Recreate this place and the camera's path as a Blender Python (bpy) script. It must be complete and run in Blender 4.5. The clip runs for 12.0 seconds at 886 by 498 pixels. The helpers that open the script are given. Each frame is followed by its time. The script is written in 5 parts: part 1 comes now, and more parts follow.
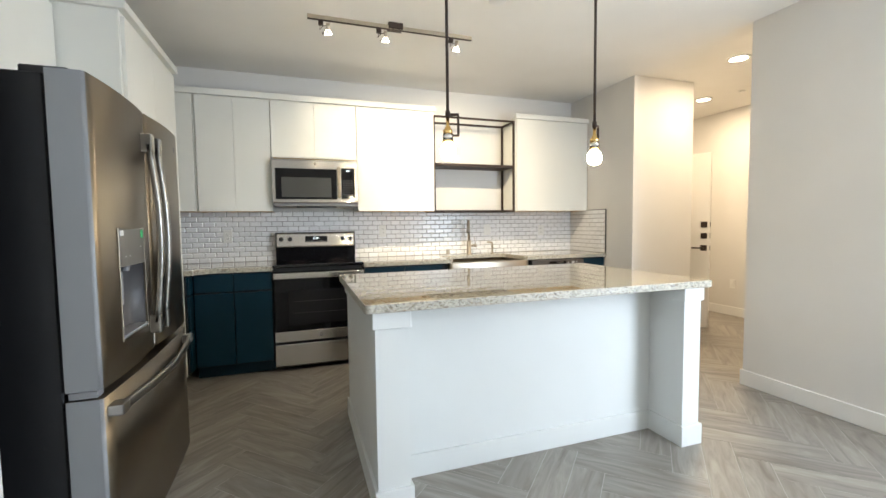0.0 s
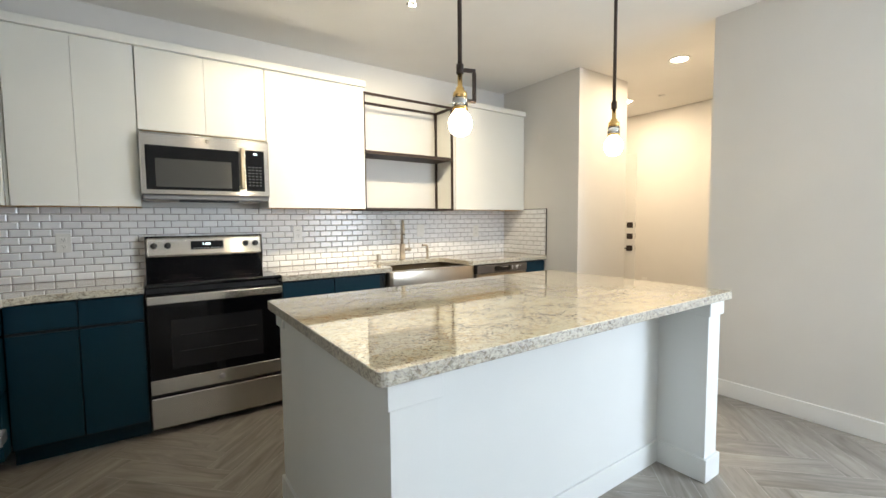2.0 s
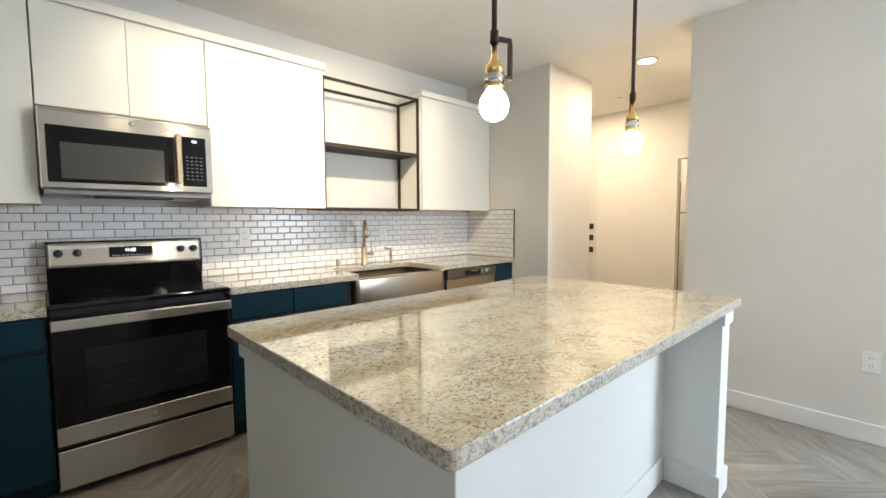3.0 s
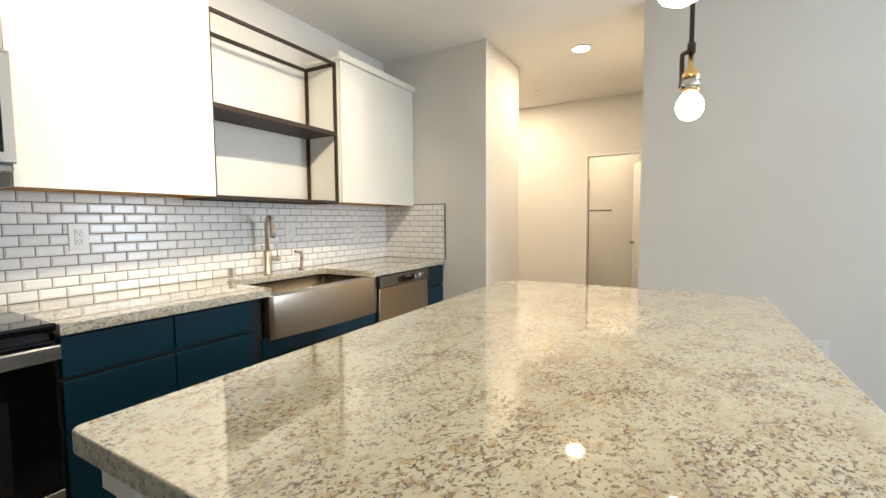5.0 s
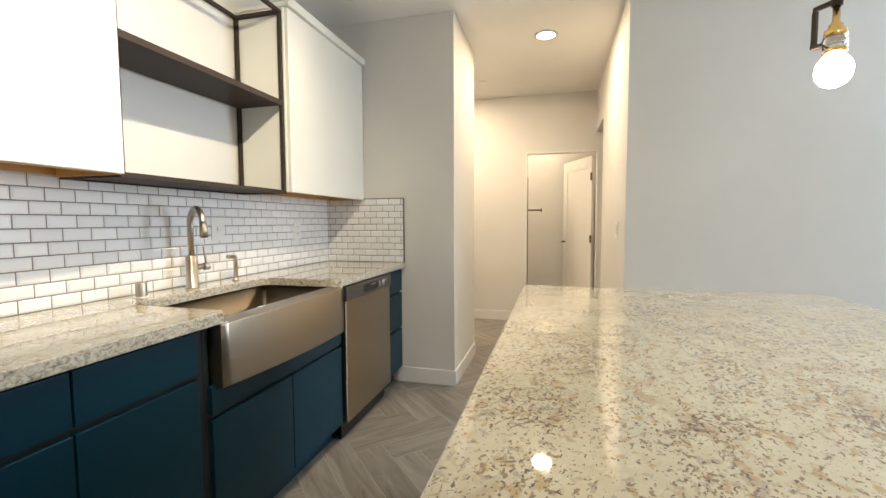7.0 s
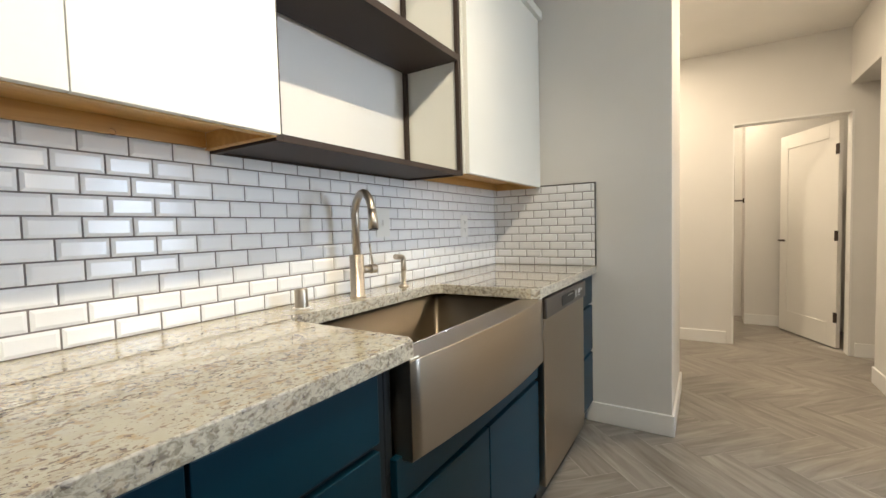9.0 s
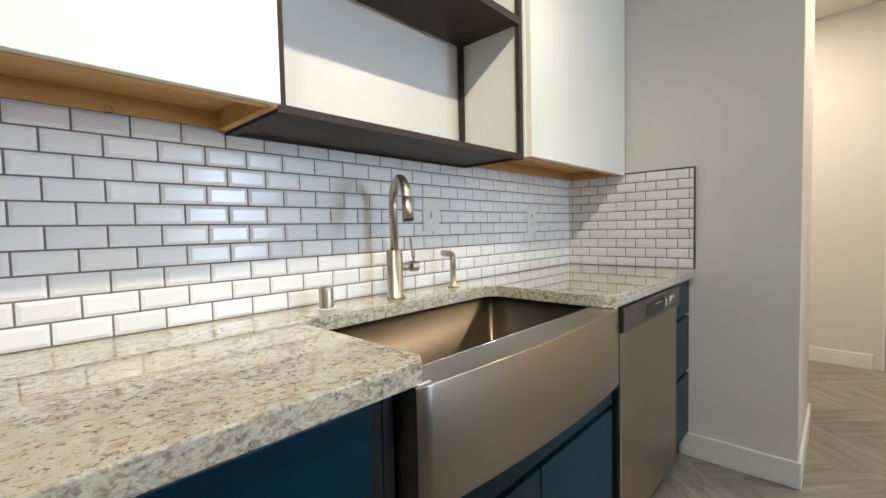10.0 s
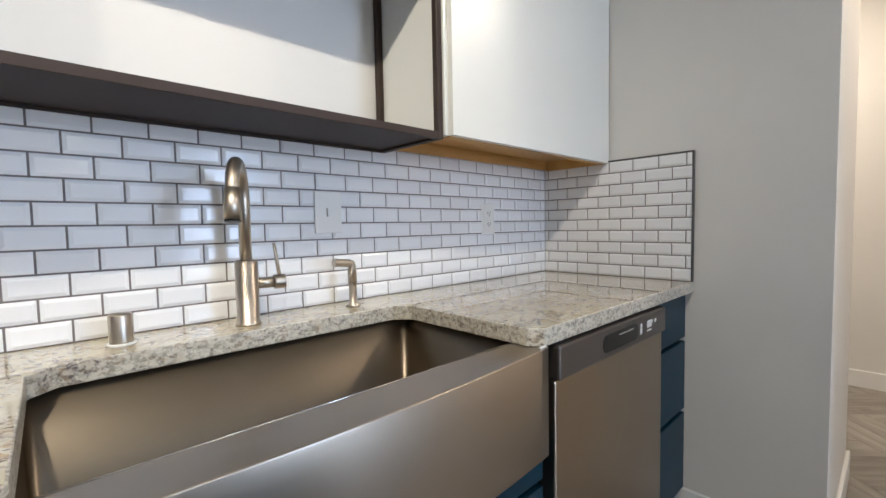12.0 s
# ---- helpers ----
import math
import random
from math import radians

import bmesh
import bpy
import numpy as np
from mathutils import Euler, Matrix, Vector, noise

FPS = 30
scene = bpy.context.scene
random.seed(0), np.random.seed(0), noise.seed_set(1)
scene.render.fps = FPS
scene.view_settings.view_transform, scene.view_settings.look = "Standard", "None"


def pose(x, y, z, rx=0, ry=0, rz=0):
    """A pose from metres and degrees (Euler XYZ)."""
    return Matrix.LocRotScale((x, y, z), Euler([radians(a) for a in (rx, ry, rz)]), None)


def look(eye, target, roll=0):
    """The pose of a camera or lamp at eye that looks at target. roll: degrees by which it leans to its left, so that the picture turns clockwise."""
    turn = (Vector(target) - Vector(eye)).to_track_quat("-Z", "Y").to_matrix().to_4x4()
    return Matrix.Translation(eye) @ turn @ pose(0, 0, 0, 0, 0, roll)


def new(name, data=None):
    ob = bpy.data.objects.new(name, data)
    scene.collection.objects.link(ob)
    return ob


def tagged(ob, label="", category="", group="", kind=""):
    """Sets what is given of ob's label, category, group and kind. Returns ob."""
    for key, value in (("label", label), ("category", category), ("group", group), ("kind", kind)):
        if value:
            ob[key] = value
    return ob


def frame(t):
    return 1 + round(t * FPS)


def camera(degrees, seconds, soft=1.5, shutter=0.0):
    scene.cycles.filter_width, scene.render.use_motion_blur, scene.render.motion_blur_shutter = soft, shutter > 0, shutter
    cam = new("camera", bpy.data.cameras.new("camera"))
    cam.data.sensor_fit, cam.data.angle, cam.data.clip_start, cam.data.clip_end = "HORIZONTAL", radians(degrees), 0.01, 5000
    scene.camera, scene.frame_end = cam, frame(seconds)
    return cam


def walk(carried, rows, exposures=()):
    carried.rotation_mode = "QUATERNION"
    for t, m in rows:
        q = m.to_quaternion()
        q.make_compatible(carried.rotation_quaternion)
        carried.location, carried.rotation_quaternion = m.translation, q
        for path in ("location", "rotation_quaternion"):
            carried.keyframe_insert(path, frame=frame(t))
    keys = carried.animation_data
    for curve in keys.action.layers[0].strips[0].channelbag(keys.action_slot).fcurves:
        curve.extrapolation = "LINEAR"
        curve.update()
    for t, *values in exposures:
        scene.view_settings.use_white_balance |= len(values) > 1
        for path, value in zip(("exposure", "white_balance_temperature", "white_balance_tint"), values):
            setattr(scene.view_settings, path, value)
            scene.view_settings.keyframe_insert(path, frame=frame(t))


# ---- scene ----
cam = camera(92.6, 12.0)
PATH = [
    (0, (-0.11, -0.026, 1.253), (0.534, 1.863, 1.135), -0.7),
    (0.5, (-0.179, 0.18, 1.263), (0.599, 2.018, 1.14), -0.6),
    (1, (-0.228, 0.387, 1.254), (0.682, 2.163, 1.13), -0.7),
    (1.5, (-0.261, 0.6, 1.268), (0.766, 2.312, 1.138), -0.7),
    (2, (-0.288, 0.806, 1.281), (0.848, 2.446, 1.147), -0.5),
    (2.5, (-0.313, 1.012, 1.29), (0.932, 2.571, 1.155), -0.5),
    (3, (-0.319, 1.217, 1.298), (1.05, 2.669, 1.159), -0.3),
    (5, (-0.135, 1.982, 1.252), (1.599, 2.969, 1.117), -0.4),
    (5.5, (-0.085, 2.159, 1.254), (1.726, 2.997, 1.117), -0.3),
    (6, (-0.012, 2.331, 1.238), (1.868, 3.0, 1.102), -0.0),
    (6.5, (0.071, 2.507, 1.223), (2.001, 3.016, 1.09), 0.1),
    (7.0, (0.088, 2.69, 1.217), (2.02, 3.205, 1.088), -0.3),
    (7.4, (0.113, 2.853, 1.212), (2.045, 3.385, 1.09), -0.6),
    (7.8, (0.208, 2.99, 1.207), (2.135, 3.545, 1.093), -0.9),
    (8.3, (0.419, 3.138, 1.2), (2.326, 3.73, 1.098), -1.2),
    (8.5, (0.445, 3.176, 1.183), (2.303, 3.909, 1.085), -1.3),
    (9, (0.548, 3.25, 1.153), (2.244, 4.305, 1.056), -1.5),
    (9.5, (0.675, 3.277, 1.148), (2.225, 4.538, 1.05), -1.3),
    (10, (0.803, 3.288, 1.129), (2.26, 4.655, 1.035), -1.3),
    (10.5, (0.93, 3.284, 1.114), (2.329, 4.71, 1.023), -1.3),
    (11, (1.063, 3.279, 1.118), (2.436, 4.731, 1.026), -1.2),
    (11.5, (1.203, 3.27, 1.129), (2.56, 4.735, 1.031), -1.1),
    (12, (1.337, 3.276, 1.138), (2.699, 4.737, 1.029), -1.1),
]
TINTS = [(0.0, 0.78, 6550, 10), (2.5, 0.73, 6500, 10), (5.0, 0.70, 6450, 10), (8.5, 0.61, 6300, 10), (9.5, 0.54, 6000, 10), (10.5, 0.46, 5820, 10), (12.0, 0.42, 5580, 13)]
walk(cam, [(t, look(eye, target, roll)) for t, eye, target, roll in PATH], TINTS)


# ---- world, sun and large lights ----
SKY_BLUE = (0.72, 0.85, 1.0)
WARM = (1.0, 0.85, 0.60)
world = bpy.data.worlds.new("world")
scene.world = world
world.use_nodes = True
wn = world.node_tree
sky = wn.nodes.new("ShaderNodeTexSky")
sky.sky_type, sky.sun_disc = "NISHITA", False
sky.sun_elevation, sky.sun_rotation = radians(46), radians(293)
wn.links.new(sky.outputs[0], wn.nodes["Background"].inputs[0])
wn.nodes["Background"].inputs[1].default_value = 0.12


def lamp(name, kind, m, watts, color, **kw):
    data = bpy.data.lights.new(name, kind)
    data.energy, data.color = watts, color
    for k, v in kw.items():
        setattr(data, k, v)
    ob = new(name, data)
    ob.matrix_world = m
    return ob


lamp("sun", "SUN", look((-7, 3, 8), (0, 0, 0)), 2.0, (1, 0.95, 0.88), angle=radians(0.5))
lamp("window_daylight", "AREA", look((3.22, -0.96, 1.42), (3.22, 3.0, 1.42)), 74, SKY_BLUE, shape="RECTANGLE", size=0.98, size_y=1.66)
# fill lamp, added at an unseen opening to brighten the west wall and fridge
lamp("window_daylight", "AREA", look((4.50, -0.30, 1.42), (0.0, -0.30, 1.42)), 80, SKY_BLUE, shape="RECTANGLE", size=0.98, size_y=1.66)
TRACK_HEADS = (0.122, 0.521, 1.066)
for hx, aim, watts in zip(TRACK_HEADS, (0.45, 0.40, 0.50), (18, 25, 60)):
    lamp("track_head_light", "SPOT", look((hx + 0.006, 3.105, 2.560), (hx + aim, 4.1, 1.76)), watts, WARM, spot_size=radians(94), spot_blend=1.0, shadow_soft_size=0.02)
CANS = ((3.665, 2.784), (4.52, 3.84))
for hx in TRACK_HEADS[1:]:
    lamp("track_head_spill", "SPOT", pose(hx + 0.006, 3.095, 2.562), 7.5, WARM, spot_size=radians(172), spot_blend=0.5, shadow_soft_size=0.02)
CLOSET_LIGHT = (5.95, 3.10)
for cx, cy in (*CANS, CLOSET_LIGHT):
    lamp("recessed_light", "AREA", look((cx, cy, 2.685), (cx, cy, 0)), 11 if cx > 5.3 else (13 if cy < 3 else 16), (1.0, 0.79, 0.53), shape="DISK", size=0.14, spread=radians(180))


# ---- materials ----
def mat(name, color, rough=0.5, metal=0.0, spec=0.5):
    m = bpy.data.materials.new(name)
    m.use_nodes = True
    b = m.node_tree.nodes["Principled BSDF"]
    b.inputs["Base Color"].default_value = (*color, 1)
    b.inputs["Roughness"].default_value = rough
    b.inputs["Metallic"].default_value = metal
    b.inputs["Specular IOR Level"].default_value = spec
    return m


def node(m, kind, **kw):
    n = m.node_tree.nodes.new(kind)
    for k, v in kw.items():
        if k in n.inputs:
            n.inputs[k].default_value = v
        else:
            setattr(n, k, v)
    return n


def link(m, a, b):
    m.node_tree.links.new(a, b)


def bsdf(m):
    return m.node_tree.nodes["Principled BSDF"]


def coords(m, scale=(1, 1, 1), rot=(0, 0, 0), kind="Object"):
    tc = node(m, "ShaderNodeTexCoord")
    mp = node(m, "ShaderNodeMapping")
    mp.inputs["Scale"].default_value = scale
    mp.inputs["Rotation"].default_value = rot
    link(m, tc.outputs[kind], mp.inputs[0])
    return mp.outputs[0]


def ramp(m, fac, stops):
    r = node(m, "ShaderNodeValToRGB")
    e = r.color_ramp.elements
    while len(e) < len(stops):
        e.new(0.5)
    for el, (p, c) in zip(e, stops):
        el.position, el.color = p, (*c, 1) if len(c) == 3 else c
    link(m, fac, r.inputs[0])
    return r.outputs[0]


def bump(m, height, strength=0.2, distance=0.002):
    b = node(m, "ShaderNodeBump", Strength=strength, Distance=distance)
    link(m, height, b.inputs["Height"])
    link(m, b.outputs[0], bsdf(m).inputs["Normal"])


def painted(name, color, rough=0.5, tex=220.0, strength=0.12, vary=0.03, spec=0.5):
    m = mat(name, color, rough, spec=spec)
    co = coords(m)
    n1 = node(m, "ShaderNodeTexNoise", Scale=1.6, Detail=3.0)
    link(m, co, n1.inputs["Vector"])
    lo = tuple(c * (1 - vary) for c in color)
    hi = tuple(min(1, c * (1 + vary)) for c in color)
    link(m, ramp(m, n1.outputs[0], [(0.3, lo), (0.7, hi)]), bsdf(m).inputs["Base Color"])
    n2 = node(m, "ShaderNodeTexNoise", Scale=tex, Detail=4.0)
    link(m, co, n2.inputs["Vector"])
    bump(m, n2.outputs[0], strength, 0.001)
    return m


def brushed(name, color, rough, grain=(4, 4, 400), vary=0.025, aniso=0.7):
    m = mat(name, color, rough, 1.0)
    co = coords(m, grain)
    n = node(m, "ShaderNodeTexNoise", Scale=1.0, Detail=6.0, Roughness=0.7)
    link(m, co, n.inputs["Vector"])
    lo = tuple(c * (1 - vary) for c in color)
    hi = tuple(min(1, c * (1 + vary)) for c in color)
    link(m, ramp(m, n.outputs[0], [(0.3, lo), (0.7, hi)]), bsdf(m).inputs["Base Color"])
    r = node(m, "ShaderNodeMapRange")
    r.inputs[3].default_value, r.inputs[4].default_value = rough * 0.97, rough * 1.04
    link(m, n.outputs[0], r.inputs[0])
    link(m, r.outputs[0], bsdf(m).inputs["Roughness"])
    tan = node(m, "ShaderNodeTangent", direction_type="RADIAL", axis="Z")
    link(m, tan.outputs[0], bsdf(m).inputs["Tangent"])
    bsdf(m).inputs["Anisotropic"].default_value = aniso
    bsdf(m).inputs["Anisotropic Rotation"].default_value = 0.25
    return m


WALL = painted("wall_paint", (0.70, 0.68, 0.65), 0.7, 160, 0.25)
CEIL = painted("ceiling_paint", (0.82, 0.80, 0.765), 0.85, 90, 0.4)
TRIM = painted("trim_paint", (0.78, 0.77, 0.75), 0.35, 60, 0.04)
WHITE = painted("white_cabinet", (0.755, 0.75, 0.70), 0.32, 40, 0.03)
ISLAND = painted("island_paint", (0.71, 0.72, 0.70), 0.45, 80, 0.06)
TEAL = painted("teal_cabinet", (0.0017, 0.0265, 0.047), 0.40, 70, 0.03, 0.06, 0.25)
CHARCOAL = painted("charcoal_cabinet", (0.012, 0.019, 0.032), 0.45, 70, 0.03, 0.06, 0.3)
DARK_GAP = mat("cabinet_carcass_dark", (0.008, 0.012, 0.016), 0.7)
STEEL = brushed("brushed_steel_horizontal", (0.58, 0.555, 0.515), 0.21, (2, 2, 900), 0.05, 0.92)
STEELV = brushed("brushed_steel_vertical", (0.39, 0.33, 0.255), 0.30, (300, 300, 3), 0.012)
FRSTEEL = brushed("fridge_steel", (0.25, 0.212, 0.165), 0.34, (2, 2, 450), 0.012, 0.6)
FRBAR = brushed("fridge_handle_steel", (0.33, 0.32, 0.305), 0.30, (200, 200, 20), 0.03, 0.0)
DOOREDGE = painted("fridge_door_edge", (0.20, 0.205, 0.215), 0.4, 200, 0.05)
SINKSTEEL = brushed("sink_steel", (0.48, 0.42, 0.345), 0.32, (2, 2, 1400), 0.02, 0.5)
# sink steel again, darkened so the shade inside the bowl is in its colour
SHADED_BOWLSTEEL = brushed("sink_bowl_steel_shaded", (0.20, 0.165, 0.12), 0.36, (3, 3, 3), 0.03, 0.3)
NICKEL = brushed("brushed_nickel", (0.50, 0.445, 0.37), 0.36, (200, 200, 20), 0.03, 0.0)
CHROME = mat("polished_chrome", (0.75, 0.75, 0.75), 0.08, 1.0)
BRASS = mat("satin_brass", (0.78, 0.52, 0.20), 0.22, 1.0)
BLACKM = painted("black_metal", (0.044, 0.030, 0.024), 0.5, 120, 0.08, 0.1, 0.2)
BLACKG = mat("black_glass", (0.004, 0.004, 0.005), 0.05, spec=0.3)
COOKG = mat("cooktop_glass", (0.005, 0.005, 0.006), 0.06)
OVENWIN = mat("oven_window", (0.014, 0.014, 0.016), 0.06, spec=0.3)
MWWIN = mat("microwave_window", (0.055, 0.055, 0.052), 0.16)
BLACKP = mat("black_plastic", (0.012, 0.012, 0.013), 0.35)
GREYP = mat("grey_plastic", (0.20, 0.20, 0.21), 0.4)
FRSIDE = painted("fridge_side", (0.010, 0.0105, 0.012), 0.45, 300, 0.12, 0.1, 0.3)
DOORW = painted("door_paint", (0.76, 0.74, 0.70), 0.4, 60, 0.05)
PLATE = mat("outlet_plastic", (0.78, 0.77, 0.74), 0.3)
SLOT = mat("slot_dark", (0.02, 0.02, 0.02), 0.6)
GROUT = painted("grout", (0.19, 0.17, 0.165), 0.9, 300, 0.4)
FLOORGROUT = painted("floor_grout", (0.44, 0.42, 0.39), 0.85, 200, 0.3)
MARK = mat("printed_marks", (0.62, 0.62, 0.62), 0.4)
LEGENDS = mat("key_legends", (0.10, 0.10, 0.105), 0.4)
RINGMARK = mat("burner_marks", (0.05, 0.03, 0.032), 0.15)
GREEN = mat("green_sticker", (0.02, 0.35, 0.12), 0.5)
RUBBER = mat("rubber_stop", (0.6, 0.6, 0.58), 0.7)


def glow(name, color, strength):
    m = mat(name, (0.8, 0.8, 0.8), 0.4)
    bsdf(m).inputs["Emission Color"].default_value = (*color, 1)
    bsdf(m).inputs["Emission Strength"].default_value = strength
    return m


GLOBE = glow("lit_frosted_globe", (1.0, 0.87, 0.62), 62)
CANLIT = glow("lit_lens", (1.0, 0.88, 0.70), 30)
HEADLIT = glow("lit_track_bulb", (1.0, 0.88, 0.7), 14)
DIGITS = glow("clock_digits", (0.75, 0.95, 1.0), 3)


def glassy(name, color=(1, 1, 1), rough=0.02):
    m = mat(name, color, rough)
    bsdf(m).inputs["Transmission Weight"].default_value = 1.0
    bsdf(m).inputs["IOR"].default_value = 1.45
    return m


GLASS = glassy("clear_glass")


def make_granite():
    m = mat("granite", (0.6, 0.55, 0.47), 0.035)
    co = coords(m, (1, 1, 1), (0, 0, 0.35))
    warp = node(m, "ShaderNodeTexNoise", Scale=7.0, Detail=4.0, Roughness=0.6, Distortion=0.6)
    link(m, co, warp.inputs["Vector"])
    base = ramp(m, warp.outputs[0], [(0.32, (0.46, 0.385, 0.26)), (0.44, (0.55, 0.495, 0.365)), (0.60, (0.585, 0.54, 0.41)), (0.74, (0.50, 0.465, 0.37))])

    cluster = node(m, "ShaderNodeTexNoise", Scale=6.0, Detail=4.0, Roughness=0.6, Distortion=0.8)
    link(m, coords(m, (1, 1.5, 1), (0, 0, -0.5)), cluster.inputs["Vector"])

    def layer(below, scale, stretch, lo, hi, col, seed, clump=0.5, detail=2.0):
        """Flecks of one colour, gathered where the slow cluster noise is high."""
        mp = node(m, "ShaderNodeMapping")
        mp.inputs["Scale"].default_value = (scale, scale * stretch, scale)
        mp.inputs["Location"].default_value = (seed, seed * 2, 0)
        link(m, co, mp.inputs[0])
        n = node(m, "ShaderNodeTexNoise", Scale=1.0, Detail=detail, Roughness=0.55, Distortion=0.35)
        link(m, mp.outputs[0], n.inputs["Vector"])
        push = node(m, "ShaderNodeMath", operation="MULTIPLY_ADD")
        push.inputs[1].default_value, push.inputs[2].default_value = clump, -clump / 2
        link(m, cluster.outputs[0], push.inputs[0])
        total = node(m, "ShaderNodeMath", operation="ADD")
        link(m, n.outputs[0], total.inputs[0])
        link(m, push.outputs[0], total.inputs[1])
        f = ramp(m, total.outputs[0], [(lo, (0, 0, 0)), (hi, (1, 1, 1))])
        mix = node(m, "ShaderNodeMix", data_type="RGBA")
        link(m, f, mix.inputs[0])
        link(m, below, mix.inputs[6])
        mix.inputs[7].default_value = (*col, 1)
        return mix.outputs[2]

    c = layer(base, 40, 1.1, 0.50, 0.66, (0.62, 0.57, 0.435), 3, 0.1)
    c = layer(c, 42, 1.2, 0.56, 0.66, (0.47, 0.36, 0.215), 7, 0.3)
    c = layer(c, 50, 1.2, 0.59, 0.66, (0.42, 0.375, 0.30), 41, 0.25)
    c = layer(c, 84, 1.3, 0.600, 0.645, (0.27, 0.20, 0.14), 13, 0.3)
    c = layer(c, 98, 1.4, 0.622, 0.655, (0.145, 0.11, 0.092), 21, 0.35)
    c = layer(c, 150, 1.2, 0.63, 0.68, (0.26, 0.185, 0.13), 31, 0.2)
    link(m, c, bsdf(m).inputs["Base Color"])
    return m


GRANITE = make_granite()
bsdf(GRANITE).inputs["Coat Weight"].default_value = 0.6
bsdf(GRANITE).inputs["Coat Roughness"].default_value = 0.02


def make_chiselled():
    m = GRANITE.copy()
    m.name = "granite_edge"
    n = node(m, "ShaderNodeTexNoise", Scale=60.0, Detail=2.0)
    link(m, coords(m), n.inputs["Vector"])
    bump(m, n.outputs[0], 0.5, 0.004)
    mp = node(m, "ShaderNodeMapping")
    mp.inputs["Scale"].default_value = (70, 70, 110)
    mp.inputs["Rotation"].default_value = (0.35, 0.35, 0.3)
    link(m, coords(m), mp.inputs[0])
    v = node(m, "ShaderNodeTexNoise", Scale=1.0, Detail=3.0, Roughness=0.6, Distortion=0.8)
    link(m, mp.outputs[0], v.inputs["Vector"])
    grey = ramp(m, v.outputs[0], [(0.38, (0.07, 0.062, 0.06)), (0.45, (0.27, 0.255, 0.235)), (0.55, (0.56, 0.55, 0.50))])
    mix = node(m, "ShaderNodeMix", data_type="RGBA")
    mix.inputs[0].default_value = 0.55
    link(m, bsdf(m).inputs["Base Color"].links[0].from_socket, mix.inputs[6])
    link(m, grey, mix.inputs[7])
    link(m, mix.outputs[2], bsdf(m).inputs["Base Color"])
    bsdf(m).inputs["Roughness"].default_value = 0.28
    bsdf(m).inputs["Coat Weight"].default_value = 0.0
    return m


GRANITE_EDGE = make_chiselled()


def make_plank():
    m = mat("wood_look_porcelain", (0.4, 0.34, 0.28), 0.38)
    info = node(m, "ShaderNodeObjectInfo")
    geo = node(m, "ShaderNodeNewGeometry")
    add = node(m, "ShaderNodeMath", operation="ADD")
    link(m, info.outputs["Random"], add.inputs[0])
    link(m, geo.outputs["Random Per Island"], add.inputs[1])
    uv = node(m, "ShaderNodeUVMap")
    mul = node(m, "ShaderNodeVectorMath", operation="MULTIPLY_ADD")
    comb = node(m, "ShaderNodeCombineXYZ")
    link(m, add.outputs[0], comb.inputs[0])
    link(m, add.outputs[0], comb.inputs[1])
    mul.inputs[1].default_value = (1, 1, 1)
    sc = node(m, "ShaderNodeVectorMath", operation="SCALE", Scale=37.0)
    link(m, comb.outputs[0], sc.inputs[0])
    link(m, uv.outputs[0], mul.inputs[0])
    link(m, sc.outputs[0], mul.inputs[2])
    mp = node(m, "ShaderNodeMapping")
    mp.inputs["Scale"].default_value = (2.4, 17, 1)
    link(m, mul.outputs[0], mp.inputs[0])
    n = node(m, "ShaderNodeTexNoise", Scale=1.0, Detail=7.0, Roughness=0.62, Distortion=1.1)
    link(m, mp.outputs[0], n.inputs["Vector"])
    c = ramp(m, n.outputs[0], [(0.26, (0.150, 0.130, 0.108)), (0.42, (0.225, 0.202, 0.174)), (0.56, (0.285, 0.259, 0.226)), (0.74, (0.370, 0.343, 0.305))])
    tone = node(m, "ShaderNodeMapRange")
    tone.inputs[3].default_value, tone.inputs[4].default_value = 0.90, 1.08
    fr = node(m, "ShaderNodeMath", operation="FRACT")
    link(m, add.outputs[0], fr.inputs[0])
    link(m, fr.outputs[0], tone.inputs[0])
    vm = node(m, "ShaderNodeVectorMath", operation="SCALE")
    link(m, c, vm.inputs[0])
    link(m, tone.outputs[0], vm.inputs["Scale"])
    link(m, vm.outputs[0], bsdf(m).inputs["Base Color"])
    bump(m, n.outputs[0], 0.12, 0.0015)
    return m


PLANK = make_plank()


def make_tile():
    m = mat("glazed_tile", (0.70, 0.70, 0.71), 0.17, spec=0.36)
    info = node(m, "ShaderNodeObjectInfo")
    geo = node(m, "ShaderNodeNewGeometry")
    add = node(m, "ShaderNodeMath", operation="ADD")
    link(m, info.outputs["Random"], add.inputs[0])
    link(m, geo.outputs["Random Per Island"], add.inputs[1])
    fr = node(m, "ShaderNodeMath", operation="FRACT")
    link(m, add.outputs[0], fr.inputs[0])
    link(m, ramp(m, fr.outputs[0], [(0.0, (0.80, 0.80, 0.81)), (1.0, (0.87, 0.87, 0.88))]), bsdf(m).inputs["Base Color"])
    n = node(m, "ShaderNodeTexNoise", Scale=24.0, Detail=2.0)
    link(m, coords(m), n.inputs["Vector"])
    bump(m, n.outputs[0], 0.24, 0.003)
    return m


TILE = make_tile()


